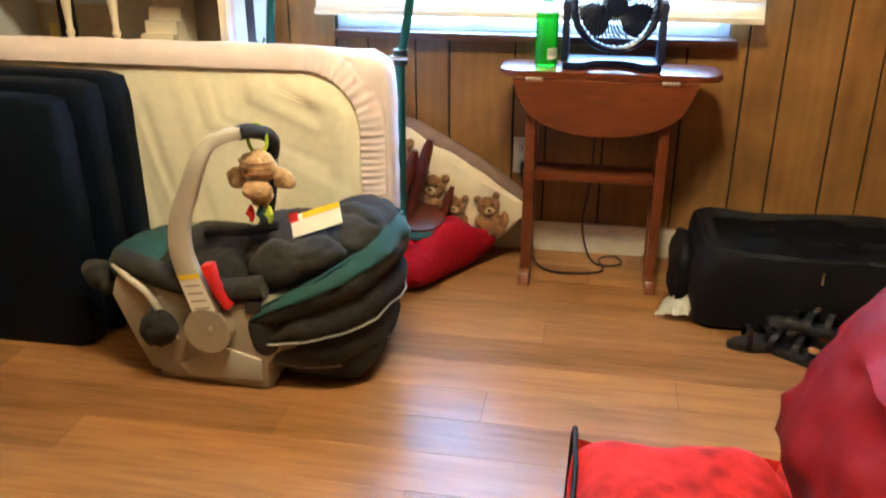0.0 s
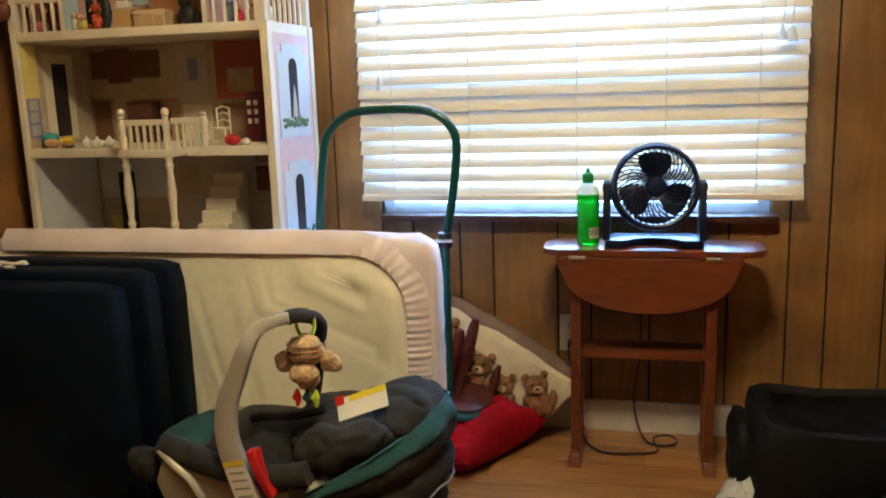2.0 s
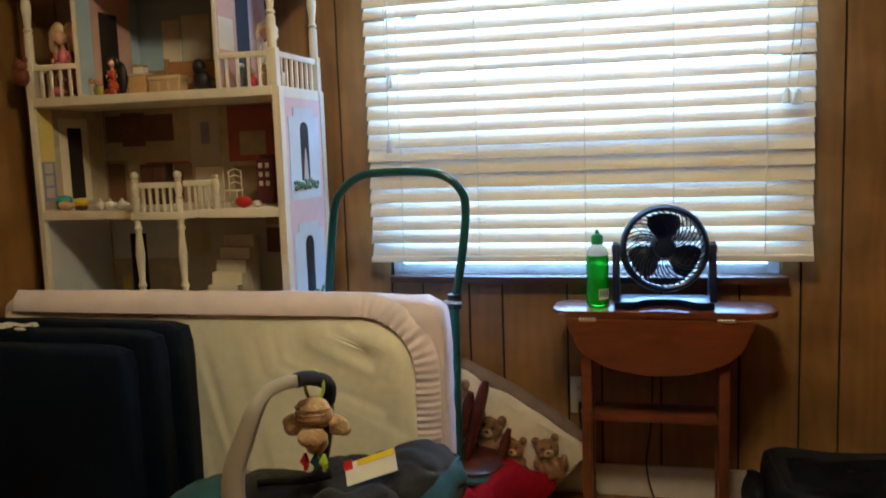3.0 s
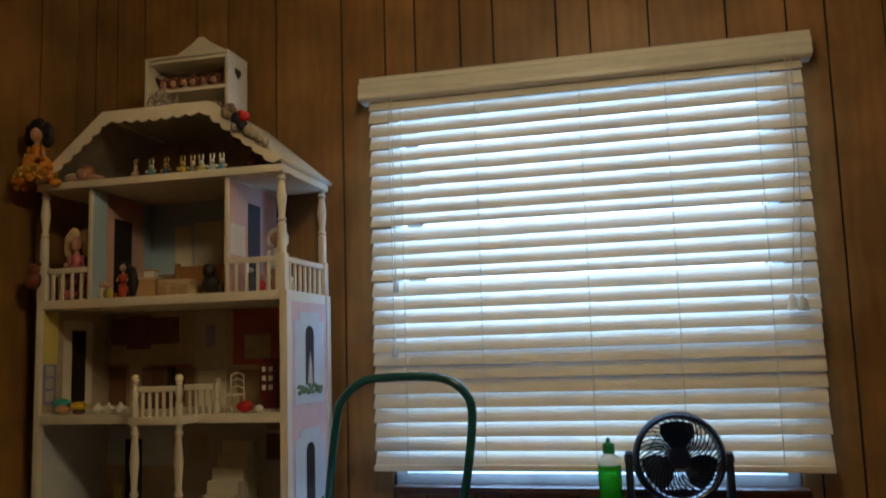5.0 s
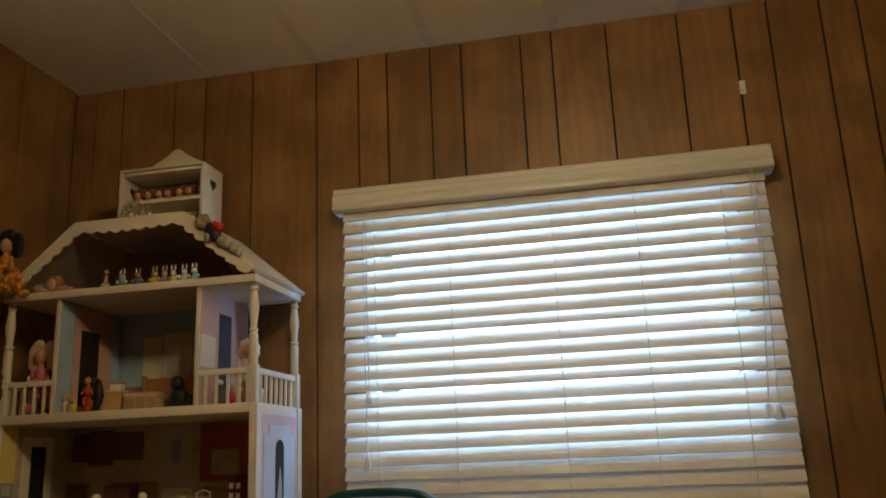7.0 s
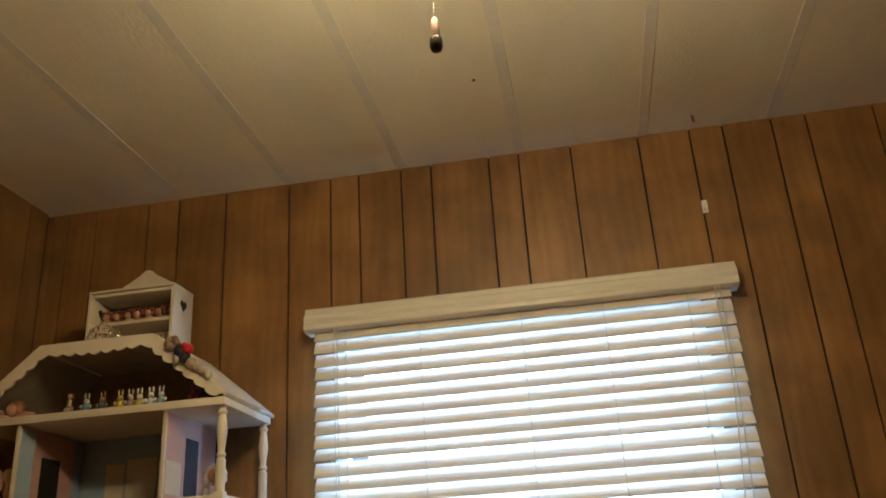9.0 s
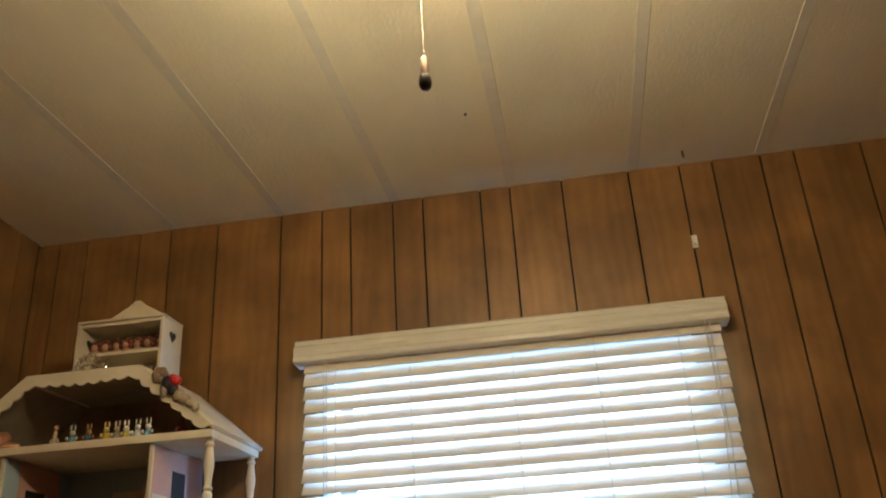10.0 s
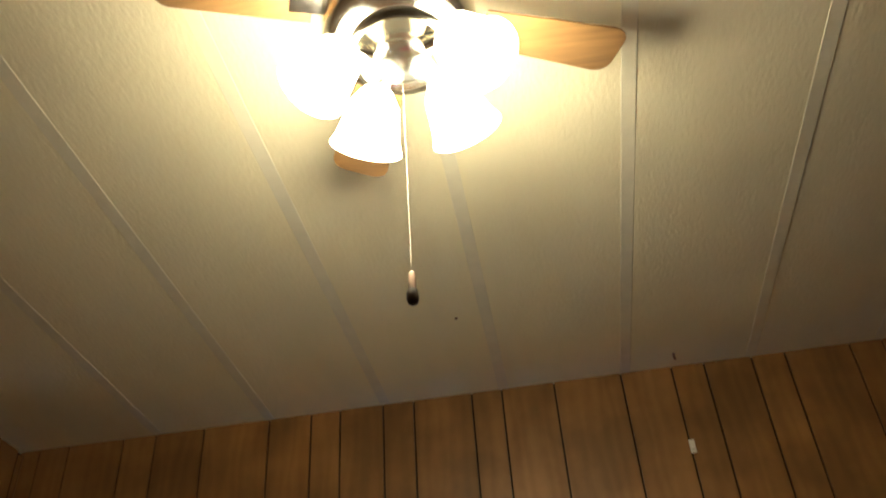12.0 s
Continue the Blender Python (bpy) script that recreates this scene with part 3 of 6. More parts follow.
for sx, x0 in ((-1, 0.120), (1, 0.380)):
    o = [(-0.225, TZ + 0.02), (-0.115, TZ + 0.02), (-0.140, 0.76), (-0.150, 0.808), (-0.166, 0.815), (-0.182, 0.808), (-0.192, 0.76)]
    part("bracket", bm_prism(o, 0, x0 - 0.010, x0 + 0.010, bevel=0.004), "fan_blue", fan)
    part("pivot_knob", bm_tube([(x0 - 0.0125, -0.166, 0.795), (x0 + 0.0125, -0.166, 0.795)], 0.011, 14), "fan_blue", fan)

fan.location.x -= 0.009

cable = []
for p in [(0.215, -0.05, 0.60), (0.21, -0.04, 0.42), (0.205, -0.045, 0.25), (0.19, -0.06, 0.12), (0.22, -0.10, 0.02), (0.275, -0.12, 0.006), (0.32, -0.09, 0.006), (0.30, -0.055, 0.012), (0.25, -0.09, 0.016), (0.26, -0.16, 0.006), (0.19, -0.19, 0.006), (0.10, -0.19, 0.006), (0.045, -0.13, 0.02), (0.02, -0.07, 0.10), (-0.005, -0.03, 0.22), (-0.012, -0.02, 0.275)]:
    cable.append(Vector(p))


def spline(pts, n=6):
    out = []
    for i in range(len(pts) - 1):
        p0, p1, p2, p3 = pts[max(0, i - 1)], pts[i], pts[i + 1], pts[min(len(pts) - 1, i + 2)]
        for k in range(n):
            t = k / n
            out.append(0.5 * ((2 * p1) + (p2 - p0) * t + (2 * p0 - 5 * p1 + 4 * p2 - p3) * t * t + (3 * p1 - p0 - 3 * p2 + p3) * t ** 3))
    return out + [pts[-1]]


single("power_cord", bm_tube(spline(cable), 0.0032, 6), "cable", "dark brown power cord hanging behind the table onto the floor", "cable")
outlet = thing("wall_outlet", "ivory double wall outlet on the wood panelling", "outlet", (-0.02, 0, 0.26))
part("plate", bm_box((-0.040, -0.006, 0.257), (0.030, 0.001, 0.374), bevel=0.003), "outlet", outlet)
for z in (0.287, 0.34):
    s = part("socket", bm_box((-0.021, -0.0085, z - 0.016), (0.012, -0.0055, z + 0.016), bevel=0.004), "outlet", outlet)
    for dx in (-0.012, 0.003):
        part("slot", bm_box((dx - 0.001, -0.0092, z - 0.006), (dx + 0.001, -0.0083, z + 0.006)), "black_plastic", s)
part("plug", bm_box((-0.014, -0.03, 0.276), (0.006, -0.0095, 0.298), bevel=0.005), "black_plastic", outlet)

# ---- black duffel and straps ----
bag = thing("duffel_bag", "open black nylon duffel bag slumped on the floor by the wall", "bag", (0.9, -0.28, 0))
BX0, BX1, BY0, BY1 = 0.50, 1.45, -0.49, -0.16
sh = bmesh.new()
ref = []
o = []
for cx, cy, a0 in ((BX1 - 0.05, BY1 - 0.05, 0), (BX0 + 0.05, BY1 - 0.05, 90), (BX0 + 0.05, BY0 + 0.05, 180), (BX1 - 0.05, BY0 + 0.05, 270)):
    for q in range(6):
        o.append((cx + 0.05 * math.cos(radians(a0 + 18 * q)), cy + 0.05 * math.sin(radians(a0 + 18 * q))))
for q in range(len(o)):
    p0, p1 = o[q], o[(q + 1) % len(o)]
    n = max(1, int(math.hypot(p1[0] - p0[0], p1[1] - p0[1]) / 0.04))
    ref += [(p0[0] + (p1[0] - p0[0]) * w / n, p0[1] + (p1[1] - p0[1]) * w / n, 0) for w in range(n)]
rings = []
cx, cy = (BX0 + BX1) / 2, (BY0 + BY1) / 2
for (z, inset) in ((0.0, 0.015), (0.015, 0.0), (0.07, -0.006), (0.13, -0.008), (0.2, 0.0), (0.23, 0.006), (0.236, 0.014), (0.228, 0.024), (0.215, 0.035), (0.208, 0.06), (0.205, 0.10)):
    rv = []
    for x, y, _ in ref:
        sx = 1 - inset / ((BX1 - BX0) / 2)
        sy = 1 - inset / ((BY1 - BY0) / 2)
        p = Vector((cx + (x - cx) * sx, cy + (y - cy) * sy, z))
        if z > 0.02:
            sag = 0.010 * noise.noise(Vector((x * 5, y * 5, 1.0))) - (0.012 if y < cy - 0.1 else 0.0) * min(1, max(0, (x - 0.52) / 0.1)) * (z / 0.23)
            p += Vector((0.012 * noise.noise(p * 9), 0.016 * noise.noise(p * 8 + Vector((5, 0, 0))), sag))
        rv.append(sh.verts.new(p))
    rings.append(rv)
for a, b in zip(rings, rings[1:]):
    n = len(a)
    for k in range(n):
        sh.faces.new((a[k], a[(k + 1) % n], b[(k + 1) % n], b[k]))
sh.faces.new(rings[0][::-1])
sh.faces.new(rings[-1])
bmesh.ops.recalc_face_normals(sh, faces=sh.faces[:])
part("body", sh, "bag", bag)
flap = bmesh.new()
gx, gy = 24, 12
vv = [[flap.verts.new((0.56 + 0.85 * i / gx, -0.46 + 0.26 * j / gy, 0.200 + 0.03 * math.sin(i * 0.5) * noise.noise(Vector((i * 0.4, j * 0.4, 0))) + 0.02 * noise.noise(Vector((i * 0.25, j * 0.5, 4))) + 0.02 * j / gy)) for j in range(gy + 1)] for i in range(gx + 1)]
for i in range(gx):
    for j in range(gy):
        flap.faces.new((vv[i][j], vv[i + 1][j], vv[i + 1][j + 1], vv[i][j + 1]))
bmesh.ops.solidify(flap, geom=flap.faces[:], thickness=0.006)
part("flap", flap, "bag", bag, "loose nylon flap")
part("zip", bm_tube([(0.60 + 0.08 * i, -0.47 + 0.01 * math.sin(i), 0.212 + 0.004 * math.sin(i * 2)) for i in range(10)], 0.004, 5), "strap", bag)
part("zip_pull", bm_box((0.80, -0.505, 0.16), (0.807, -0.50, 0.195), bevel=0.001), "chrome", bag, "steel zip pull")
part("side_pocket", bm_soft((0.455, -0.38, 0.0), (0.50, -0.2, 0.18), cuts=6, bulge=0.012, wrinkle=0.012, corner=0.02), "bag", bag)
# chrome bits added for the small white glints on the nylon
for k, (bx, by) in enumerate(((0.70, -0.30), (0.86, -0.38), (0.95, -0.27))):
    part("buckle", bm_box((bx, by, 0.222), (bx + 0.014, by + 0.004, 0.226), bevel=0.001), "chrome", bag, "small metal bit added as a white glint")


def sandal(x, y, yaw, z=0.0, roll=0.0):
    """A flat black sandal: a thick sole and crossing leather straps."""
    t = thing("sandal", "black leather strappy sandal on the floor beside the black bag", "sandal", (x, y, 0), group="pair of sandals")
    m = pose(x, y, z, roll, 0, yaw)
    o = []
    for i in range(28):
        a = i * math.tau / 28
        w = 0.040 + 0.006 * math.cos(a) - 0.007 * math.exp(-((math.cos(a) + 0.15) / 0.35) ** 2)
        o.append((0.125 * math.cos(a), w * math.sin(a) + 0.006 * math.cos(2 * a)))
    sole = bm_prism(o, 2, 0.0, 0.020, bevel=0.003)
    sole.transform(m)
    part("sole", sole, "black_plastic", t)
    ins = bm_prism([(u * 0.93, v * 0.9) for u, v in o], 2, 0.0202, 0.0235)
    ins.transform(m)
    part("insole", ins, "strap", t)
    for k, (u0, u1, hgt, wd) in enumerate(((0.07, 0.05, 0.05, 0.009), (0.04, 0.075, 0.055, 0.008), (0.01, 0.03, 0.06, 0.010), (-0.03, -0.02, 0.07, 0.008), (-0.09, -0.06, 0.075, 0.008))):
        b = bmesh.new()
        rib = []
        for i in range(13):
            q = i / 12
            a = math.pi * q
            c = Vector((u0 + (u1 - u0) * q, -0.042 * math.cos(a), 0.012 + 0.68 * hgt * math.sin(a) ** 0.8))
            rib.append((b.verts.new(m @ (c + Vector((wd, 0, 0)))), b.verts.new(m @ (c - Vector((wd, 0, 0))))))
        for p, q in zip(rib, rib[1:]):
            b.faces.new((p[0], p[1], q[1], q[0]))
        bmesh.ops.solidify(b, geom=b.faces[:], thickness=0.003)
        part("strap", b, "strap", t)
    bk = bm_box((0.005, -0.046, 0.045), (0.03, -0.040, 0.062), bevel=0.002)
    bk.transform(m)
    part("buckle", bk, "chrome", t, "small steel buckle")


sandal(0.70, -0.545, 18)
sandal(0.775, -0.610, -28)
sandal(0.80, -0.555, 160, 0.046, 14)

pp = bmesh.new()
gx = 16
vv = [[pp.verts.new((0.405 + 0.085 * i / gx + 0.03 * j / gx, -0.44 + 0.10 * j / gx - 0.035 * i / gx, 0.006 + max(0, 0.055 * (i / gx) ** 0.8 * (0.4 + 0.6 * j / gx)) + 0.018 * abs(noise.noise(Vector((i * 0.45, j * 0.45, 2)))))) for j in range(gx + 1)] for i in range(gx + 1)]
for i in range(gx):
    for j in range(gx):
        pp.faces.new((vv[i][j], vv[i + 1][j], vv[i + 1][j + 1], vv[i][j + 1]))
bmesh.ops.solidify(pp, geom=pp.faces[:], thickness=0.002)
single("crumpled_tissue", pp, "paper", "crumpled white tissue on the floor beside the black bag", "tissue")

# ---- red chair ----
chair = thing("red_armchair", "overstuffed red leather armchair with puffy rolled arm", "armchair", (1.05, -1.75, 0))
def slouch(bm, seed):
    """Sag a stuffed arm: its upper half leans inwards, its foot tucks under, its cover creases."""
    for v in bm.verts:
        p = v.co
        p.x += 0.005 + 0.44 * max(0.0, p.z - 0.26) + 0.55 * max(0.0, 0.20 - p.z)
        q = Vector((p.x * 7, p.y * 6 + seed, p.z * 9 + p.y * 3))
        ridge = 0.35 - abs(noise.noise(q + 0.8 * Vector((noise.noise(q * 0.6), noise.noise(q * 0.7 + Vector((3, 0, 0))), 0))))
        p.x -= 0.045 * max(0.0, ridge) - 0.006
    return bm


part("arm", slouch(bm_soft((0.585, -1.95, 0.12), (0.86, -1.16, 0.50), cuts=34, bulge=0.04, wrinkle=0.010, freq=9, corner=0.09), 0), "red_leather", chair)
part("arm_roll", slouch(bm_soft((0.61, -1.9, 0.32), (0.94, -1.20, 0.545), cuts=34, bulge=0.035, wrinkle=0.010, freq=10, seed=3, corner=0.09), 4), "red_leather", chair)
part("seat", bm_soft((0.84, -1.95, 0.10), (1.45, -1.14, 0.44), cuts=12, bulge=0.05, wrinkle=0.01, corner=0.08), "red_leather", chair)
part("arm", bm_soft((1.43, -1.95, 0.12), (1.69, -1.16, 0.55), cuts=12, bulge=0.05, wrinkle=0.012, corner=0.11), "red_leather", chair)
part("backrest", bm_soft((0.70, -2.20, 0.10), (1.62, -1.92, 0.95), cuts=12, bulge=0.05, wrinkle=0.012, corner=0.1), "red_leather", chair)
for fx in (0.70, 1.60):
    for fy in (-1.24, -2.1):
        part("foot", bm_lathe([(0.03, 0.0), (0.035, 0.16)], 12, (fx, fy, 0)), "dark_wood", chair)

# ---- red bin ----
bin_ = thing("fabric_bin", "soft red spotted fabric bin with black bound edge", "storage bin", (0.36, -1.62, 0))
bo = bmesh.new()
rings = []
for z, s in ((0.0, 0.93), (0.02, 0.95), (0.14, 0.98), (0.268, 1.0), (0.273, 0.985), (0.268, 0.965), (0.14, 0.95), (0.03, 0.92)):
    rv = []
    for sx, sy in [(-1 + 2 * i / 10, 1) for i in range(10)] + [(1, 1 - 2 * i / 10) for i in range(10)] + [(1 - 2 * i / 10, -1) for i in range(10)] + [(-1, -1 + 2 * i / 10) for i in range(10)]:
        x, y = 0.36 + 0.155 * sx * s, -1.62 + 0.16 * sy * s
        w = 0.012 * noise.noise(Vector((x * 9, y * 9, z * 6)))
        rv.append(bo.verts.new((x + w, y + w, z + (0.018 * noise.noise(Vector((x * 6, y * 6, 0))) if z > 0.1 else 0))))
    rings.append(rv)
for a, b in zip(rings, rings[1:]):
    for k in range(len(a)):
        bo.faces.new((a[k], a[(k + 1) % len(a)], b[(k + 1) % len(a)], b[k]))
for v in bo.verts:
    v.co.z *= 1.07
bo.faces.new(rings[0][::-1])
bo.faces.new(rings[-1])
bmesh.ops.recalc_face_normals(bo, faces=bo.faces[:])
part("body", bo, "red_print", bin_)
part("binding", bm_tube([(0.203, -1.462, 0.02), (0.201, -1.460, 0.15), (0.205, -1.458, 0.29), (0.208, -1.47, 0.316), (0.212, -1.56, 0.312), (0.21, -1.70, 0.310)], 0.0042, 6), "bag", bin_, "black bound edge")
part("blanket", bm_soft((0.211, -1.770, 0.035), (0.509, -1.466, 0.316), cuts=12, bulge=0.012, wrinkle=0.012, freq=9, corner=0.05), "red_print", bin_, "folded red fleece inside")

# ---- red pillow, bear fleece, doll chair ----
pil = bmesh.new()
PE1, PE2, PN = Vector((-0.19, -0.315, 0)), Vector((-0.33, 0.05, 0)), 34
tip = Vector((-0.062, -0.140, 0))
sides = []
for sgn in (1, -1):
    grid = []
    for i in range(PN + 1):
        line = []
        for j in range(PN + 1):
            u, v = i / PN * 2 - 1, j / PN * 2 - 1
            pinch = 1 - 0.10 * (1 - u * u) * abs(v) ** 3 - 0.10 * (1 - v * v) * abs(u) ** 3
            p = tip + PE1 * (0.5 + 0.5 * u * pinch) + PE2 * (0.5 + 0.5 * v * pinch)
            body = max(0.0, (1 - u ** 4) * (1 - v ** 4)) ** 0.42
            rim = 0.062 - 0.010 * (u + v)
            h = rim + sgn * (0.098 if sgn > 0 else rim * 0.98) * body
            q = Vector((p.x * 14, p.y * 14, sgn * 2.0))
            fold = 0.30 - abs(noise.noise(q * 0.75 + Vector((noise.noise(q * 0.5) * 1.5, 0, 0))))
            h += (0.050 * noise.noise(q * 0.6) - 0.095 * max(0.0, fold) + 0.014 * noise.noise(q * 1.9)) * body if sgn > 0 else 0.0
            line.append(pil.verts.new((p.x, p.y, max(0.001, h))))
        grid.append(line)
    for i in range(PN):
        for j in range(PN):
            pil.faces.new((grid[i][j], grid[i + 1][j], grid[i + 1][j + 1], grid[i][j + 1]))
bmesh.ops.remove_doubles(pil, verts=pil.verts[:], dist=0.0004)
bmesh.ops.recalc_face_normals(pil, faces=pil.faces[:])
single("red_pillow", pil, "red_cloth", "crumpled crimson plush pillow on the floor", "pillow")

single("floor_cushion", bm_soft((-0.10, -1.75, 0.0), (0.17, -1.385, 0.085), cuts=8, bulge=0.012, wrinkle=0.008, corner=0.04), "red_print", "low dark red floor cushion on the laminate floor", "cushion")

# ---- dollhouse ----
M["dh_pink"] = material("pink_print", (0.70, 0.47, 0.45), rough=0.5, var=0.05, bump=0)
M["dh_blue"] = material("pale_blue_print", (0.60, 0.61, 0.61), rough=0.5, var=0.05, bump=0)
M["dh_yellow"] = material("yellow_print", (0.75, 0.60, 0.18), rough=0.5, var=0.05, bump=0)
M["dh_beige"] = material("beige_print", (0.50, 0.40, 0.27), rough=0.5, var=0.15, scale=25, bump=0)
M["dh_brown"] = material("brown_print", (0.16, 0.07, 0.035), rough=0.5, var=0.25, bump=0)
M["dh_maroon"] = material("maroon_print", (0.17, 0.06, 0.045), rough=0.5, var=0.3, scale=40, bump=0)
M["dh_tan"] = material("tan_print", (0.34, 0.22, 0.13), rough=0.5, var=0.2, scale=30, bump=0)
M["dh_red"] = material("dark_red_print", (0.38, 0.09, 0.08), rough=0.5, var=0.08, bump=0)
M["dh_grey"] = material("grey_print", (0.50, 0.44, 0.38), rough=0.5, var=0.06, bump=0)
M["dh_dark"] = material("dark_print", (0.018, 0.012, 0.010), rough=0.6, bump=0)
M["dh_green"] = material("green_print", (0.12, 0.19, 0.09), rough=0.6, bump=0)
M["dh_sky"] = material("sky_blue_print", (0.40, 0.52, 0.60), rough=0.5, var=0.06, bump=0)
M["hutch_pale"] = material("pale_cabinet_print", (0.78, 0.67, 0.48), rough=0.5, var=0.08, bump=0)
M["dh_salmon"] = material("salmon_print", (0.62, 0.37, 0.30), rough=0.5, var=0.06, bump=0)
# tan, with the attic's shade put into the colour
M["dh_shade_lining"] = material("shade_tan_board", (0.30, 0.235, 0.17), rough=0.7, var=0.15, scale=20)
M["dh_violet"] = material("violet_print", (0.26, 0.26, 0.45), rough=0.5, bump=0)
house = thing("dollhouse", "tall white wooden dollhouse with printed rooms and scalloped roof", "dollhouse", (-1.19, -0.24, 0))
DX0, DX1, DF, DB = -1.595, -0.79, -0.40, -0.075
T = 0.018
F0, F1, F2, F3 = 0.60, 0.945, 1.283, 1.638   # tops of the storeys' floors


def hp(name, lo, hi, mat="white", bevel=0.002, label="", parent=house):
    return part(name, bm_box(lo, hi, bevel=bevel), mat, parent, label)


for z in (0.02, 0.28, F0, F1, F2):
    hp("storey_floor", (DX0 + 0.0185, DF, z - 0.026), (DX1 - 0.0185, DB - 0.007, z))
hp("attic_floor", (DX0 - 0.0, DF - 0.012, F3 - 0.022), (DX1 + 0.0, DB + 0.01, F3))
side_l = hp("side_wall", (DX0, DF, 0.0), (DX0 + T, DB, F2))
side_r = hp("side_wall", (DX1 - T, DF, 0.0), (DX1, DB, F2))
hp("back_wall", (DX0 + T + 0.001, DB - 0.006, 0.0), (DX1 - T - 0.001, DB, F2), "dh_beige")
# corner battens and print of the right side wall
for y0, y1 in ((DF - 0.004, DF + 0.026), (DB - 0.03, DB)):
    hp("corner_batten", (DX1 + 0.0005, y0, 0.0), (DX1 + 0.007, y1, F2 - 0.002), parent=side_r)
for z0, z1, m in ((0.62, F2 - 0.03, "dh_pink"),):
    hp("print", (DX1 + 0.0004, DF + 0.027, z0), (DX1 + 0.003, DB - 0.031, z1), m, 0, parent=side_r)
for k, zc in enumerate((1.10, 0.765)):
    hp("print", (DX1 + 0.003, DF + 0.05, zc - 0.14), (DX1 + 0.005, DB - 0.055, zc + 0.10), "dh_blue", 0, parent=side_r)
    hp("print", (DX1 + 0.003, DF + 0.085, zc + 0.10), (DX1 + 0.0051, DB - 0.09, zc + 0.125), "dh_blue", 0, parent=side_r)
    o = [(-0.272, zc - 0.085), (-0.214, zc - 0.085)] + [(-0.243 + 0.029 * math.cos(radians(a)), zc + 0.06 + 0.025 * math.sin(radians(a))) for a in range(0, 181, 20)]
    part("side_window", bm_prism([(y * 1.0, z) for y, z in o], 0, DX1 + 0.005, DX1 + 0.0065), "dh_dark", side_r, "dark arched window")
    if k == 0:
        part("shutter_doll", bm_prism([(-0.262, zc - 0.083), (-0.228, zc - 0.083), (-0.233, zc - 0.03), (-0.243, zc + 0.01), (-0.253, zc - 0.03)], 0, DX1 + 0.0066, DX1 + 0.008), "dh_grey", side_r)
    fol = bmesh.new()
    for i in range(34):
        rnd = random.Random(i + 70 * k)
        bm_blob((DX1 + 0.008, -0.33 + 0.17 * i / 33, zc - 0.098 + rnd.uniform(-0.012, 0.012)), (0.004, rnd.uniform(0.004, 0.009), rnd.uniform(0.004, 0.009)), bm=fol, sub=1)
    part("window_box", fol, "dh_green", side_r, "printed green window box foliage")

# upper storey: inner walls, back, posts and balconies
UX0, UX1 = -1.425, -0.965
iw_l = hp("inner_wall", (UX0, DF + 0.004, F2 + 0.0005), (UX0 + 0.012, DB - 0.007, F3 - 0.0225))
iw_r = hp("inner_wall", (UX1 - 0.012, DF + 0.004, F2 + 0.0005), (UX1, DB - 0.007, F3 - 0.0225))
hp("upper_back", (UX0, DB - 0.006, F2 + 0.0005), (UX1, DB, F3 - 0.0225), "dh_sky")
for x0, x1, y, m in ((UX0 + 0.0122, UX0 + 0.0135, 0, "dh_sky"), (UX1 + 0.0002, UX1 + 0.0014, 0, "dh_salmon"), (UX1 - 0.0135, UX1 - 0.0122, 0, "dh_beige")):
    hp("wall_print", (x0, DF + 0.01, F2 + 0.004), (x1, DB - 0.01, F3 - 0.026), m, 0)
hp("wall_print", (UX0 + 0.0136, DF + 0.075, F2 + 0.004), (UX0 + 0.0146, DF + 0.27, F3 - 0.03), "dh_salmon", 0)
hp("doorway", (UX0 + 0.0147, DF + 0.11, F2 + 0.004), (UX0 + 0.0157, DF + 0.20, F3 - 0.10), "dh_dark", 0)
hp("wall_print", (UX1 + 0.0015, DF + 0.012, F2 + 0.11), (UX1 + 0.0024, DF + 0.10, F2 + 0.2), "white", 0)
hp("doorway", (UX1 + 0.0025, DF + 0.12, F2 + 0.004), (UX1 + 0.0034, DF + 0.20, F3 - 0.08), "dh_dark", 0)
POST = [(0.013, 0.0), (0.013, 0.10), (0.009, 0.105), (0.014, 0.115), (0.009, 0.125), (0.011, 0.15), (0.015, 0.19), (0.011, 0.23), (0.009, 0.245), (0.014, 0.255), (0.009, 0.265), (0.013, 0.275)]


def turned(name, x, y, z0, z1, fat=1.0, parent=house):
    k = (z1 - z0) / 0.275
    return part(name, bm_lathe([(r * fat, h * k) for r, h in POST] + [(0.012 * fat, (z1 - z0))], 12, (x, y, z0)), "white", parent)


for px, py in ((DX1 - 0.014, DF + 0.012), (DX1 - 0.014, DB - 0.012), (DX0 + 0.014, DF + 0.012), (DX0 + 0.014, DB - 0.012)):
    hp("newel", (px - 0.015, py - 0.013, F2 + 0.0), (px + 0.015, py + 0.013, F2 + 0.103))
    turned("turned_post", px, py, F2 + 0.1035, F3 - 0.0225)


def railing(p0, p1, z0, z1, n, name="balcony_rail"):
    """A small balustrade between two points."""
    rail = part(name, bm_box((min(p0[0], p1[0]) - 0.006, min(p0[1], p1[1]) - 0.006, z1 - 0.016), (max(p0[0], p1[0]) + 0.006, max(p0[1], p1[1]) + 0.006, z1), bevel=0.002), "white", house)
    for i in range(n):
        t = (i + 0.5) / n
        x, y = p0[0] + (p1[0] - p0[0]) * t, p0[1] + (p1[1] - p0[1]) * t
        part("baluster", bm_box((x - 0.0036, y - 0.0036, z0), (x + 0.0036, y + 0.0036, z1 - 0.0162)), "white", rail, smooth=False)


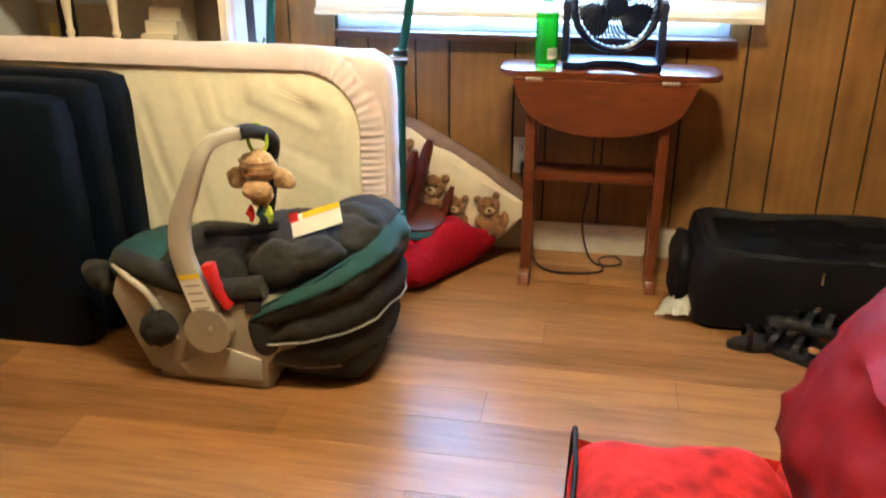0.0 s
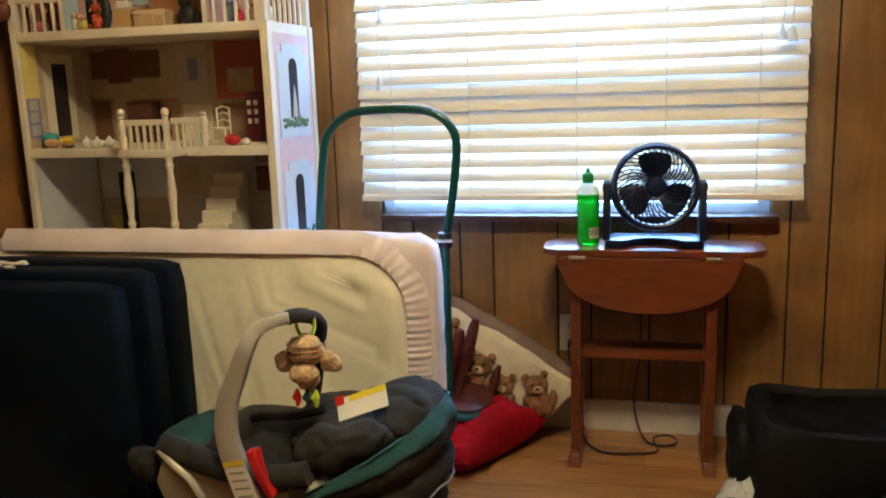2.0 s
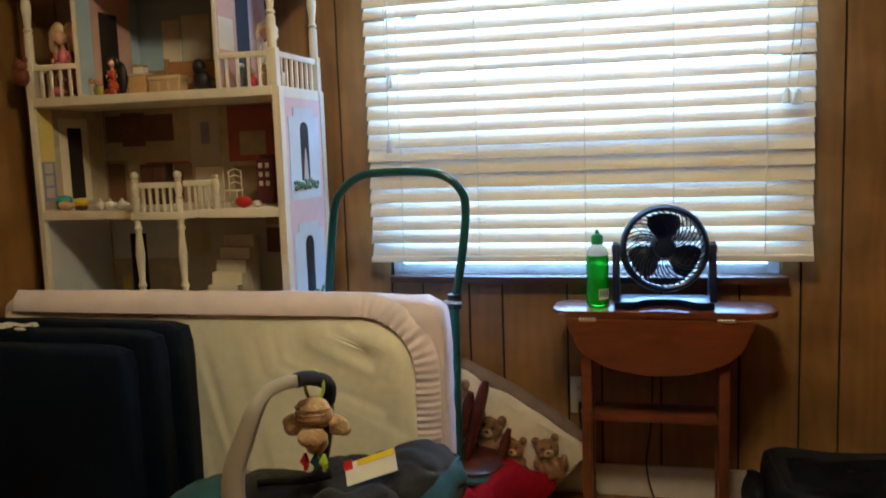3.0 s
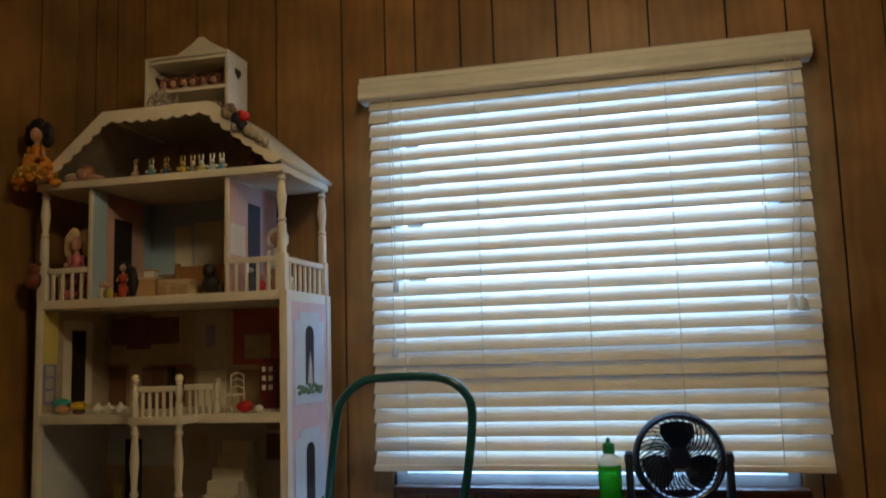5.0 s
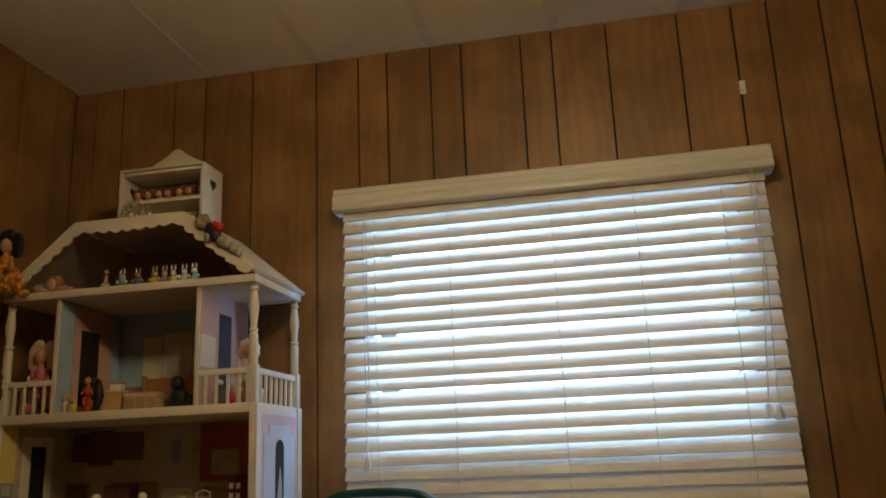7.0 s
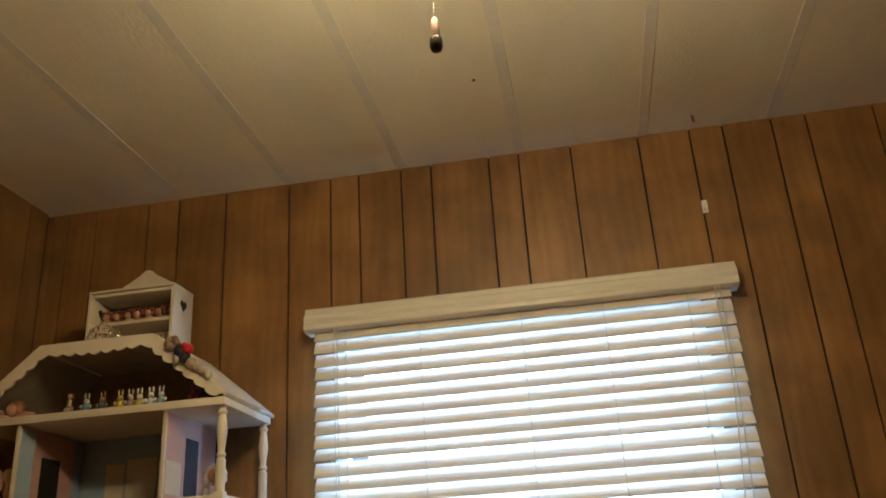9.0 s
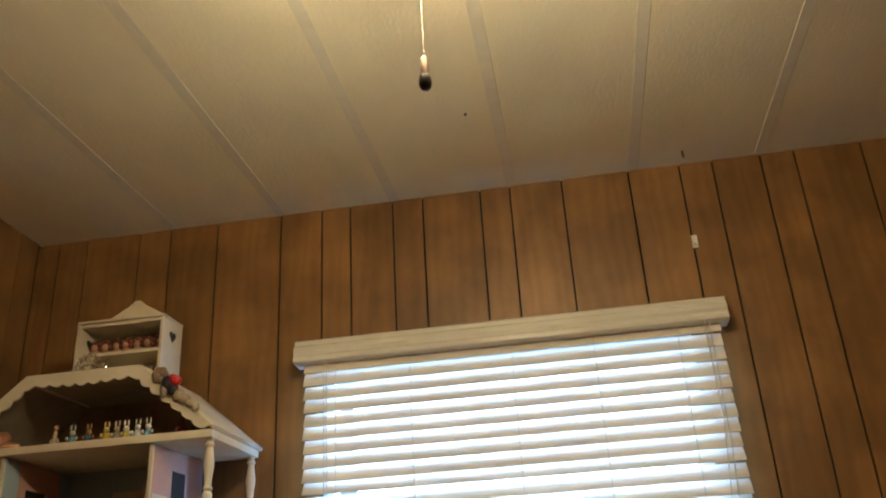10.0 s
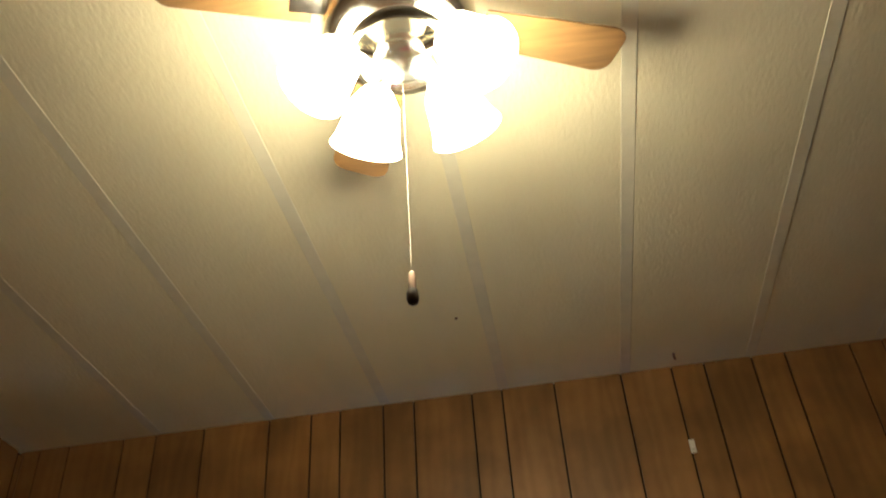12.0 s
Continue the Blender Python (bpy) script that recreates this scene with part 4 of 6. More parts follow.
railing((UX1 + 0.006, DF + 0.008), (DX1 - 0.036, DF + 0.008), F2, F2 + 0.096, 4)
railing((DX0 + 0.036, DF + 0.008), (UX0 - 0.006, DF + 0.008), F2, F2 + 0.096, 4)
railing((DX1 - 0.010, DF + 0.035), (DX1 - 0.010, DB - 0.035), F2, F2 + 0.096, 7)
railing((DX0 + 0.010, DF + 0.035), (DX0 + 0.010, DB - 0.035), F2, F2 + 0.096, 7)
# landing with turned posts in front of the middle storey
LY = -0.49
landing = hp("landing", (-1.218, LY, F1 - 0.022), (-1.053, DF - 0.001, F1))
for px in (-1.203, -1.068):
    turned("landing_post", px, LY + 0.012, F0 + 0.002, F1 - 0.0225, 0.9)
    turned("landing_newel", px, LY + 0.012, F1 + 0.0005, F1 + 0.094, 0.78)
    part("finial", bm_blob((px, LY + 0.012, F1 + 0.102), (0.012, 0.012, 0.012), sub=2), "white", house)
railing((-1.190, LY + 0.012), (-1.082, LY + 0.012), F1, F1 + 0.082, 5)
railing((-1.095, DF + 0.006), (-1.012, DF + 0.006), F1, F1 + 0.082, 4)
turned("landing_newel", -1.000, DF + 0.006, F1 + 0.0005, F1 + 0.098, 0.8)
# stairs of the lower storey
for i in range(7):
    hp("stair_tread", (-1.10, -0.36 + 0.03 * i, F0 + 0.0005), (-1.0, -0.331 + 0.03 * i, F0 + 0.035 + 0.035 * i), "white", 0)
# printed back walls
mid = [((-1.56, F1 + 0.205), (-1.31, F1 + 0.292), "dh_brown"), ((-1.50, F1 + 0.19), (-1.415, F1 + 0.30), "dh_maroon"), ((-1.548, F1 + 0.22), (-1.515, F1 + 0.28), "dh_tan"), ((-1.385, F1 + 0.22), (-1.335, F1 + 0.28), "dh_tan"),
       ((-1.575, F1 + 0.002), (-1.49, F1 + 0.145), "dh_tan"), ((-1.565, F1 + 0.01), (-1.50, F1 + 0.135), "dh_brown"), ((-1.43, F1 + 0.002), (-1.25, F1 + 0.13), "dh_tan"), ((-1.40, F1 + 0.012), (-1.285, F1 + 0.10), "dh_brown"), ((-1.42, F1 + 0.118), (-1.26, F1 + 0.136), "dh_red"),
       ((-1.25, F1 + 0.12), (-1.145, F2 - 0.03), "dh_grey"), ((-1.21, F1 + 0.19), (-1.18, F1 + 0.26), "dh_violet"), ((-1.24, F1 + 0.002), (-1.14, F1 + 0.115), "white"), ((-1.115, F1 + 0.13), (-0.815, F2 - 0.03), "dh_red"), ((-1.075, F1 + 0.15), (-0.985, F1 + 0.225), "dh_beige"), ((-1.10, F1 + 0.002), (-1.0, F1 + 0.115), "dh_tan")]
OVER = ("dh_maroon", "dh_violet", "dh_brown")
for (x0, z0), (x1, z1), m in mid:
    d = 0.0048 if m == "dh_maroon" else 0.0035 if m in OVER else 0.002 if m in ("dh_tan", "dh_beige") else 0.0012
    hp("wall_print", (x0, DB - 0.0062 - d, z0), (x1, DB - 0.0061, z1), m, 0)
low = [((-1.57, F0 + 0.16), (-1.30, F1 - 0.03), "dh_blue"), ((-1.50, F0 + 0.01), (-1.44, F1 - 0.10), "dh_dark"), ((-1.29, F0 + 0.01), (-0.82, F1 - 0.03), "dh_grey"), ((-1.0, F0 + 0.18), (-0.92, F0 + 0.26), "dh_brown"), ((-1.0, F0 + 0.27), (-0.92, F0 + 0.30), "dh_tan"), ((-0.88, F0 + 0.2), (-0.855, F0 + 0.29), "dh_tan"), ((-1.27, F0 + 0.17), (-1.2, F0 + 0.27), "dh_beige"), ((-1.54, F0 + 0.01), (-1.51, F0 + 0.10), "dh_yellow")]
for (x0, z0), (x1, z1), m in low:
    d = 0.0015 if m in ("dh_blue", "dh_grey") else 0.003
    hp("wall_print", (x0, DB - 0.0062 - d, z0), (x1, DB - 0.0061, z1), m, 0)
# left inner side: doors seen from the room
hp("wall_print", (DX0 + T + 0.0002, DF + 0.012, F1 + 0.004), (DX0 + T + 0.0012, DB - 0.008, F2 - 0.03), "dh_beige", 0)
hp("wall_print", (DX0 + T + 0.0013, DF + 0.012, F1 + 0.15), (DX0 + T + 0.0018, DF + 0.075, F2 - 0.03), "dh_yellow", 0)
hp("window_print", (DX0 + T + 0.0013, DF + 0.014, F1 + 0.03), (DX0 + T + 0.0018, DF + 0.07, F1 + 0.148), "dh_violet", 0)
for wz in (0.04, 0.078, 0.114):
    hp("window_pane", (DX0 + T + 0.0019, DF + 0.024, F1 + wz), (DX0 + T + 0.0024, DF + 0.06, F1 + wz + 0.03), "dh_grey", 0)
hp("door_print", (DX0 + T + 0.0013, DF + 0.10, F1 + 0.02), (DX0 + T + 0.0017, DF + 0.24, F2 - 0.055), "white", 0)
hp("doorway", (DX0 + T + 0.0016, DF + 0.14, F1 + 0.03), (DX0 + T + 0.003, DF + 0.205, F2 - 0.085), "dh_dark", 0)
hp("wall_print", (DX0 + T + 0.0002, DF + 0.02, F0 + 0.004), (DX0 + T + 0.0015, DB - 0.02, F1 - 0.03), "dh_blue", 0)
# bedroom backdrop
for (x0, z0), (x1, z1), m in (((-1.325, F2 + 0.10), (-1.262, F2 + 0.25), "hutch_pale"), ((-1.255, F2 + 0.10), (-1.155, F2 + 0.262), "white"), ((-1.148, F2 + 0.10), (-1.085, F2 + 0.25), "hutch_pale"), ((-1.43, F2 + 0.002), (-1.16, F2 + 0.095), "dh_tan")):
    hp("wall_print", (x0, DB - 0.0085, z0), (x1, DB - 0.0061, z1), m, 0)
# gambrel roof
RP = [(DX0 - 0.0, F3), (-1.368, F3 + 0.190), (-1.015, F3 + 0.190), (DX1 + 0.0, F3)]
for (x0, z0), (x1, z1) in zip(RP, RP[1:]):
    d = Vector((x1 - x0, 0, z1 - z0)).normalized()
    nrm = Vector((-d.z, 0, d.x)) * 0.012
    o = [(x0, z0 + 0.0005), (x1, z1), (x1 + nrm.x, z1 + nrm.z), (x0 + nrm.x, z0 + nrm.z)]
    part("roof_panel", bm_prism(o, 1, DF - 0.012, DB + 0.03, bevel=0.002), "white", house)
# sheets added under the white roof to darken the attic like shade
for (x0, z0), (x1, z1) in zip(RP, RP[1:]):
    d = Vector((x1 - x0, 0, z1 - z0)).normalized()
    inn = Vector((d.z, 0, -d.x)) * 0.004
    a, b = Vector((x0, 0, z0)) + inn * 0.2 + d * 0.008, Vector((x1, 0, z1)) + inn * 0.2 - d * 0.008
    part("attic_shade_lining", bm_prism([(a.x, a.z), (b.x, b.z), (b.x + inn.x, b.z + inn.z), (a.x + inn.x, a.z + inn.z)], 1, DF + 0.004, DB - 0.007), "dh_shade_lining", house)
part("attic_back", bm_prism([(x, z + 0.0006) for x, z in RP], 1, DB - 0.006, DB), "dh_tan", house)


def fascia():
    """The roof's front board with its scalloped lower edge."""
    bm = bmesh.new()
    n = 60
    seg = [(Vector((a[0], 0, a[1])), Vector((b[0], 0, b[1]))) for a, b in zip(RP, RP[1:])]
    total = sum((b - a).length for a, b in seg)
    front, bk = [], []
    for i in range(n * 3 + 1):
        s = total * i / (n * 3)
        for a, b in seg:
            L = (b - a).length
            if s <= L + 1e-9:
                p = a + (b - a) * (s / L)
                break
            s -= L
        sc = 0.022 + 0.010 * abs(math.sin(math.pi * 21 * i / (n * 3)))
        c = Vector((-1.195, 0, F3 - 0.02))
        inn = p + (c - p).normalized() * sc
        if inn.z < F3 + 0.001:
            inn.z = F3 + 0.001
        front.append((bm.verts.new((p.x, DF - 0.02, p.z + 0.012)), bm.verts.new((inn.x, DF - 0.02, inn.z))))
        bk.append((bm.verts.new((p.x, DF - 0.0125, p.z + 0.012)), bm.verts.new((inn.x, DF - 0.0125, inn.z))))
    for i in range(len(front) - 1):
        a, b, c, d = front[i], front[i + 1], bk[i], bk[i + 1]
        for q in ((a[0], a[1], b[1], b[0]), (c[0], d[0], d[1], c[1]), (a[0], b[0], d[0], c[0]), (a[1], c[1], d[1], b[1])):
            bm.faces.new(q)
    bmesh.ops.recalc_face_normals(bm, faces=bm.faces[:])
    return bm


part("scalloped_fascia", fascia(), "white", house, "white scalloped roof edging")

# ---- small hutch on the roof ----
RZ = F3 + 0.203
hutch = thing("miniature_hutch", "small cream display shelf standing on the dollhouse roof", "display shelf", (-1.18, -0.2, RZ))
HX0, HX1, HF, HB = -1.325, -1.035, -0.27, -0.14
hz = RZ + 0.20
M["hutch"] = material("cream_painted_wood", (0.70, 0.62, 0.48), rough=0.55, var=0.06, bump=0.04)
for x0, x1 in ((HX0, HX0 + 0.01), (HX1 - 0.01, HX1)):
    w = part("side", bm_box((x0, HF, RZ), (x1, HB, hz), bevel=0.0015), "hutch", hutch)
    heart = [((HF + HB) / 2 + 0.0011 * 16 * math.sin(a) ** 3 * 1.2, RZ + 0.15 + 0.00125 * (13 * math.cos(a) - 5 * math.cos(2 * a) - 2 * math.cos(3 * a) - math.cos(4 * a))) for a in [i * math.tau / 24 for i in range(24)]]
    part("heart", bm_prism(heart, 0, x1 + 0.0002, x1 + 0.0012), "dh_dark", w, "dark heart cut-out")
part("back", bm_box((HX0 + 0.0105, HB - 0.006, RZ), (HX1 - 0.0105, HB, hz), bevel=0), "hutch", hutch)
part("back_print", bm_box((HX0 + 0.02, HB - 0.0075, RZ + 0.101), (HX1 - 0.02, HB - 0.0061, hz - 0.045), bevel=0), "dh_beige", hutch)
for z in (RZ, RZ + 0.09, hz - 0.012):
    part("shelf", bm_box((HX0 + 0.0105, HF + 0.004, z), (HX1 - 0.0105, HB - 0.0065, z + 0.010), bevel=0.001), "hutch", hutch)
part("top_board", bm_box((HX0 - 0.001, HF - 0.001, hz + 0.0005), (HX1 + 0.001, HB + 0.001, hz + 0.009), bevel=0.002), "hutch", hutch)
cx = (HX0 + HX1) / 2
part("pediment", bm_prism([(cx - 0.130, hz + 0.0095), (cx + 0.130, hz + 0.0095), (cx + 0.082, hz + 0.050), (cx + 0.030, hz + 0.080), (cx + 0.010, hz + 0.098), (cx - 0.010, hz + 0.098), (cx - 0.030, hz + 0.080), (cx - 0.082, hz + 0.050)], 1, -0.180, -0.170, bevel=0.002), "hutch", hutch, "pointed cream pediment")

# ---- green hand truck ----
trolley = thing("hand_truck", "dark green tubular hand truck leaning by the mattress and wall", "hand truck", (-0.5, -0.33, 0))
hl = [(-0.705, 0.62), (-0.695, 0.75), (-0.672, 0.93), (-0.645, 0.985), (-0.595, 1.022), (-0.535, 1.032), (-0.415, 1.032), (-0.35, 1.02), (-0.305, 0.985), (-0.288, 0.93), (-0.302, 0.80), (-0.328, 0.66)]
part("handle", bm_tube(spline([Vector((x, -0.32, z)) for x, z in hl]), 0.012, 12), "green_paint", trolley)
for a, b in (((-0.705, 0.66), (-0.70, 0.06)), ((-0.326, 0.68), (-0.338, 0.06))):
    part("upright", bm_tube([(a[0], -0.335, a[1]), (b[0], -0.30, b[1])], 0.014, 12), "green_paint", trolley)
    part("clamp", bm_tube([(a[0], -0.328, a[1] - 0.03), (a[0], -0.328, a[1] + 0.01)], 0.02, 12), "black_plastic", trolley)
    part("bolt", bm_tube([(a[0] - 0.026, -0.345, a[1] - 0.01), (a[0] + 0.026, -0.345, a[1] - 0.01)], 0.006, 8), "chrome", trolley)
for z in (0.25, 0.5):
    part("cross_bar", bm_tube([(-0.70, -0.315, z), (-0.335, -0.315, z)], 0.009, 10), "green_paint", trolley)
part("toe_plate", bm_box((-0.68, -0.405, 0.004), (-0.36, -0.28, 0.009), bevel=0.002), "green_paint", trolley)
for wx in (-0.735, -0.305):
    w = part("wheel", bm_tube([(wx - 0.014, -0.26, 0.06), (wx + 0.014, -0.26, 0.06)], 0.06, 20), "black_plastic", trolley)
    part("rim", bm_tube([(wx - 0.0155, -0.26, 0.06), (wx + 0.0155, -0.26, 0.06)], 0.03, 16), "chrome", w)

# ---- infant car seat ----
seat = thing("infant_car_seat", "charcoal and teal infant car seat with folded canopy, handle raised", "car seat", (-0.62, -0.83, 0))
# base shell, side outline in x and z
shell_o = [(-0.80, 0.03), (-0.70, 0.008), (-0.505, 0.0), (-0.50, 0.075), (-0.43, 0.12), (-0.40, 0.19), (-0.47, 0.24), (-0.60, 0.215), (-0.73, 0.24), (-0.855, 0.275), (-0.875, 0.22), (-0.83, 0.10)]
part("shell", bm_prism(shell_o, 1, -0.985, -0.62, bevel=0.014), "seat_shell", seat, "taupe plastic shell")
part("base_foot", bm_prism([(-0.79, 0.0), (-0.50, 0.0), (-0.50, 0.05), (-0.78, 0.05)], 1, -0.97, -0.64, bevel=0.008), "seat_shell", seat)
part("side_rib", bm_prism([(-0.72, 0.055), (-0.62, 0.115), (-0.515, 0.085), (-0.515, 0.03), (-0.70, 0.025)], 1, -0.994, -0.984, bevel=0.004), "seat_shell_light", seat)
part("rear_shell", bm_soft((-0.51, -0.95, 0.012), (-0.27, -0.64, 0.24), cuts=8, bulge=0.012, corner=0.06), "seat_grey", seat)


def crumple(bm, amp, freq, seed=0.0):
    """Press soft creases into a padded shape, along its normals."""
    bm.normal_update()
    for v in bm.verts:
        q = v.co * freq + Vector((seed, 0, 0))
        q += 0.7 * Vector((noise.noise(q * 0.7), noise.noise(q * 0.7 + Vector((5, 0, 0))), 0))
        v.co -= v.normal * amp * (max(0.0, 0.28 - abs(noise.noise(q))) * 3 - 0.25 * noise.noise(q * 2.7))
    return bm


# padded seat inside
part("seat_pad", crumple(bm_blob((-0.70, -0.80, 0.245), (0.16, 0.165, 0.07), sub=5, rough=0.02, freq=9), 0.009, 13), "seat_grey", seat)
part("teal_pad", crumple(bm_blob((-0.845, -0.85, 0.268), (0.072, 0.13, 0.05), sub=4, rough=0.012, freq=9, seed=4), 0.008, 18), "seat_teal", seat, "teal foot-end padding")
part("back_pad", crumple(bm_blob((-0.46, -0.79, 0.295), (0.15, 0.15, 0.085), sub=5, rough=0.03, freq=8, seed=6), 0.009, 12), "seat_grey", seat)
part("foot_roll", crumple(bm_blob((-0.915, -0.93, 0.235), (0.068, 0.045, 0.038), sub=4, rough=0.012, freq=14, rot=Euler((0, 0.5, 0.2))), 0.007, 24), "seat_grey", seat)
part("foot_roll", crumple(bm_blob((-0.755, -1.005, 0.155), (0.048, 0.03, 0.052), sub=4, rough=0.012, freq=14, seed=3), 0.007, 24), "seat_grey", seat)
part("side_trim", bm_tube(spline([Vector(p) for p in ((-0.86, -0.975, 0.295), (-0.82, -0.99, 0.27), (-0.775, -0.995, 0.235), (-0.74, -0.995, 0.17), (-0.72, -0.995, 0.12))]), 0.009, 8), "seat_shell_light", seat, "pale plastic edge trim")


# folded canopy: a soft wall round the head end, low at the hinge and high at the head
PLAN = spline([Vector(p) for p in ((-0.535, -0.965, 0), (-0.44, -0.99, 0), (-0.34, -0.985, 0), (-0.27, -0.93, 0), (-0.238, -0.83, 0), (-0.24, -0.74, 0), (-0.28, -0.655, 0), (-0.36, -0.62, 0), (-0.50, -0.61, 0))], 7)


def canopy_at(i, v, push=0.0):
    """A point of the canopy: i along its plan, v from its lower to its upper edge."""
    p = PLAN[i]
    d = (PLAN[min(i + 1, len(PLAN) - 1)] - PLAN[max(i - 1, 0)]).normalized()
    out = Vector((d.y, -d.x, 0))
    if out.dot(p - Vector((-0.42, -0.80, 0))) < 0:
        out = -out
    f = max(0.0, min(1.0, (p.x + 0.535) / 0.31)) ** 0.85
    zb, zt = 0.060 + 0.015 * f, 0.190 + 0.187 * f
    puff = 0.024 * abs(math.sin(math.pi * 3 * v + 0.5 * noise.noise(p * 9))) ** 0.6 - 0.035 * (1 - v) ** 2 - 0.018 * max(0, v - 0.8)
    q = p + out * (puff + push) + Vector((0, 0, zb + (zt - zb) * v))
    return q + out * (0.008 * noise.noise(q * 15) + 0.006 * noise.noise(Vector((q.x * 30, q.y * 30, q.z * 60)))) + Vector((0, 0, 0.006 * noise.noise(q * 11 + Vector((4, 0, 0)))))


can = bmesh.new()
rows = [[can.verts.new(canopy_at(i, j / 18)) for j in range(19)] for i in range(len(PLAN))]
for a, b in zip(rows, rows[1:]):
    for j in range(18):
        can.faces.new((a[j], b[j], b[j + 1], a[j + 1]))
bmesh.ops.recalc_face_normals(can, faces=can.faces[:])
bmesh.ops.solidify(can, geom=can.faces[:], thickness=0.008)
canopy = part("canopy", can, "seat_grey", seat, "folded charcoal canopy")


def hoop(v, thick, push):
    return bm_tube([canopy_at(i, v, push) for i in range(len(PLAN))], thick, 8)


band = bmesh.new()
rows = [[band.verts.new(canopy_at(i, v, push)) for v, push in ((0.885, 0.004), (0.91, 0.0075), (0.95, 0.008), (0.985, 0.0065), (1.02, 0.002), (1.03, -0.006))] for i in range(len(PLAN))]
for a, b in zip(rows, rows[1:]):
    for j in range(5):
        band.faces.new((a[j], b[j], b[j + 1], a[j + 1]))
bmesh.ops.recalc_face_normals(band, faces=band.faces[:])
bmesh.ops.solidify(band, geom=band.faces[:], thickness=0.004)
part("teal_band", band, "seat_teal", canopy, "teal canopy edge")
for v, push in ((0.40, 0.008), (0.0, 0.004)):
    part("piping", hoop(v, 0.0032, push - 0.002), "seat_grey", canopy)
    stitches = bmesh.new()
    line = [canopy_at(i, v, push + 0.001) for i in range(len(PLAN))]
    for p, q in zip(line, line[1:]):
        for k in range(2):
            bm_tube([p.lerp(q, k / 2 + 0.06), p.lerp(q, k / 2 + 0.40)], 0.0027, 5, bm=stitches)
    tagged(part("stitching", stitches, "silver_stitch", canopy), "silver reflective stitches", kind="stuff")
part("canopy_hinge", bm_blob((-0.505, -0.975, 0.145), (0.045, 0.02, 0.055), sub=3, rough=0.006, freq=20), "seat_grey", canopy)
part("head_pad", crumple(bm_blob((-0.345, -0.76, 0.335), (0.115, 0.13, 0.07), sub=5, rough=0.02, freq=11, seed=9), 0.01, 12), "seat_grey", seat)
part("fold_pad", crumple(bm_blob((-0.45, -0.91, 0.302), (0.13, 0.06, 0.058), sub=5, rough=0.02, freq=13, seed=5, rot=Euler((0, radians(-18), 0))), 0.006, 15), "seat_grey", seat)

# handle: a flat bar rising on each side and joined by a dark grip
def bar(y, s):
    o = [Vector(p) for p in ((-0.615, y, 0.165), (-0.642, y, 0.24), (-0.672, y, 0.34), (-0.668, y, 0.42), (-0.640, y, 0.49), (-0.612, y, 0.555), (-0.592, y + s * 0.015, 0.592), (-0.558, y + s * 0.035, 0.608), (-0.530, y + s * 0.055, 0.611))]
    w = [0.036, 0.032, 0.026, 0.024, 0.021, 0.018, 0.016, 0.014, 0.013]
    sp = spline(o, 5)
    bm = bmesh.new()
    prev = None
    for i, p in enumerate(sp):
        d = (sp[min(i + 1, len(sp) - 1)] - sp[max(i - 1, 0)]).normalized()
        side = Vector((d.z, 0, -d.x)).normalized()
        k = i / (len(sp) - 1) * (len(w) - 1)
        ww = w[int(k)] + (w[min(int(k) + 1, len(w) - 1)] - w[int(k)]) * (k % 1)
        ring = []
        for c in range(12):
            a = math.tau * c / 12
            ca, sa = math.cos(a), math.sin(a)
            ring.append(bm.verts.new(p + side * ww * math.copysign(abs(ca) ** 0.5, ca) + Vector((0, 1, 0)) * 0.014 * math.copysign(abs(sa) ** 0.5, sa)))
        if prev:
            for c in range(12):
                bm.faces.new((prev[c], prev[(c + 1) % 12], ring[(c + 1) % 12], ring[c]))
        else:
            bm.faces.new(ring[::-1])
        prev = ring
    bm.faces.new(prev)
    bmesh.ops.recalc_face_normals(bm, faces=bm.faces[:])
    return bm


near = part("handle_arm", bar(-1.0, 1), "seat_shell_light", seat, "pale grey plastic handle arm")
fo_pts = spline([Vector(p) for p in ((-0.517, -0.82, 0.53), (-0.535, -0.78, 0.47), (-0.56, -0.74, 0.40), (-0.60, -0.68, 0.30), (-0.63, -0.64, 0.20))])
far = part("handle_arm", bm_tube(fo_pts, 0.013, 10), "black_plastic", seat)
part("pivot", bm_tube([(-0.625, -1.022, 0.165), (-0.625, -0.985, 0.165)], 0.055, 24), "seat_shell", near)
part("pivot_screw", bm_tube([(-0.615, -1.026, 0.175), (-0.615, -1.02, 0.175)], 0.006, 8), "seat_shell_light", near)
grip = spline([Vector(p) for p in ((-0.536, -0.948, 0.611), (-0.522, -0.92, 0.609), (-0.508, -0.87, 0.590), (-0.505, -0.84, 0.565), (-0.515, -0.825, 0.53))])
part("grip", bm_tube(grip, 0.0165, 12), "seat_grey", seat, "dark rubber carry grip")
lb = part("warning_label", bm_prism([(-0.680, 0.29), (-0.630, 0.30), (-0.598, 0.20), (-0.650, 0.185)], 1, -1.0165, -1.0150), "label_white", near, "white warning label with lines of writing")
part("label_stripe", bm_prism([(-0.681, 0.297), (-0.632, 0.307), (-0.629, 0.296), (-0.679, 0.286)], 1, -1.0176, -1.0166), "label_yellow", lb)
for k in range(5):
    part("text_bar", bm_prism([(-0.668 + 0.006 * k, 0.274 - 0.018 * k), (-0.632 + 0.006 * k, 0.280 - 0.018 * k), (-0.632 + 0.006 * k, 0.276 - 0.018 * k), (-0.668 + 0.006 * k, 0.270 - 0.018 * k)], 1, -1.0172, -1.0166), "seat_shell", lb)
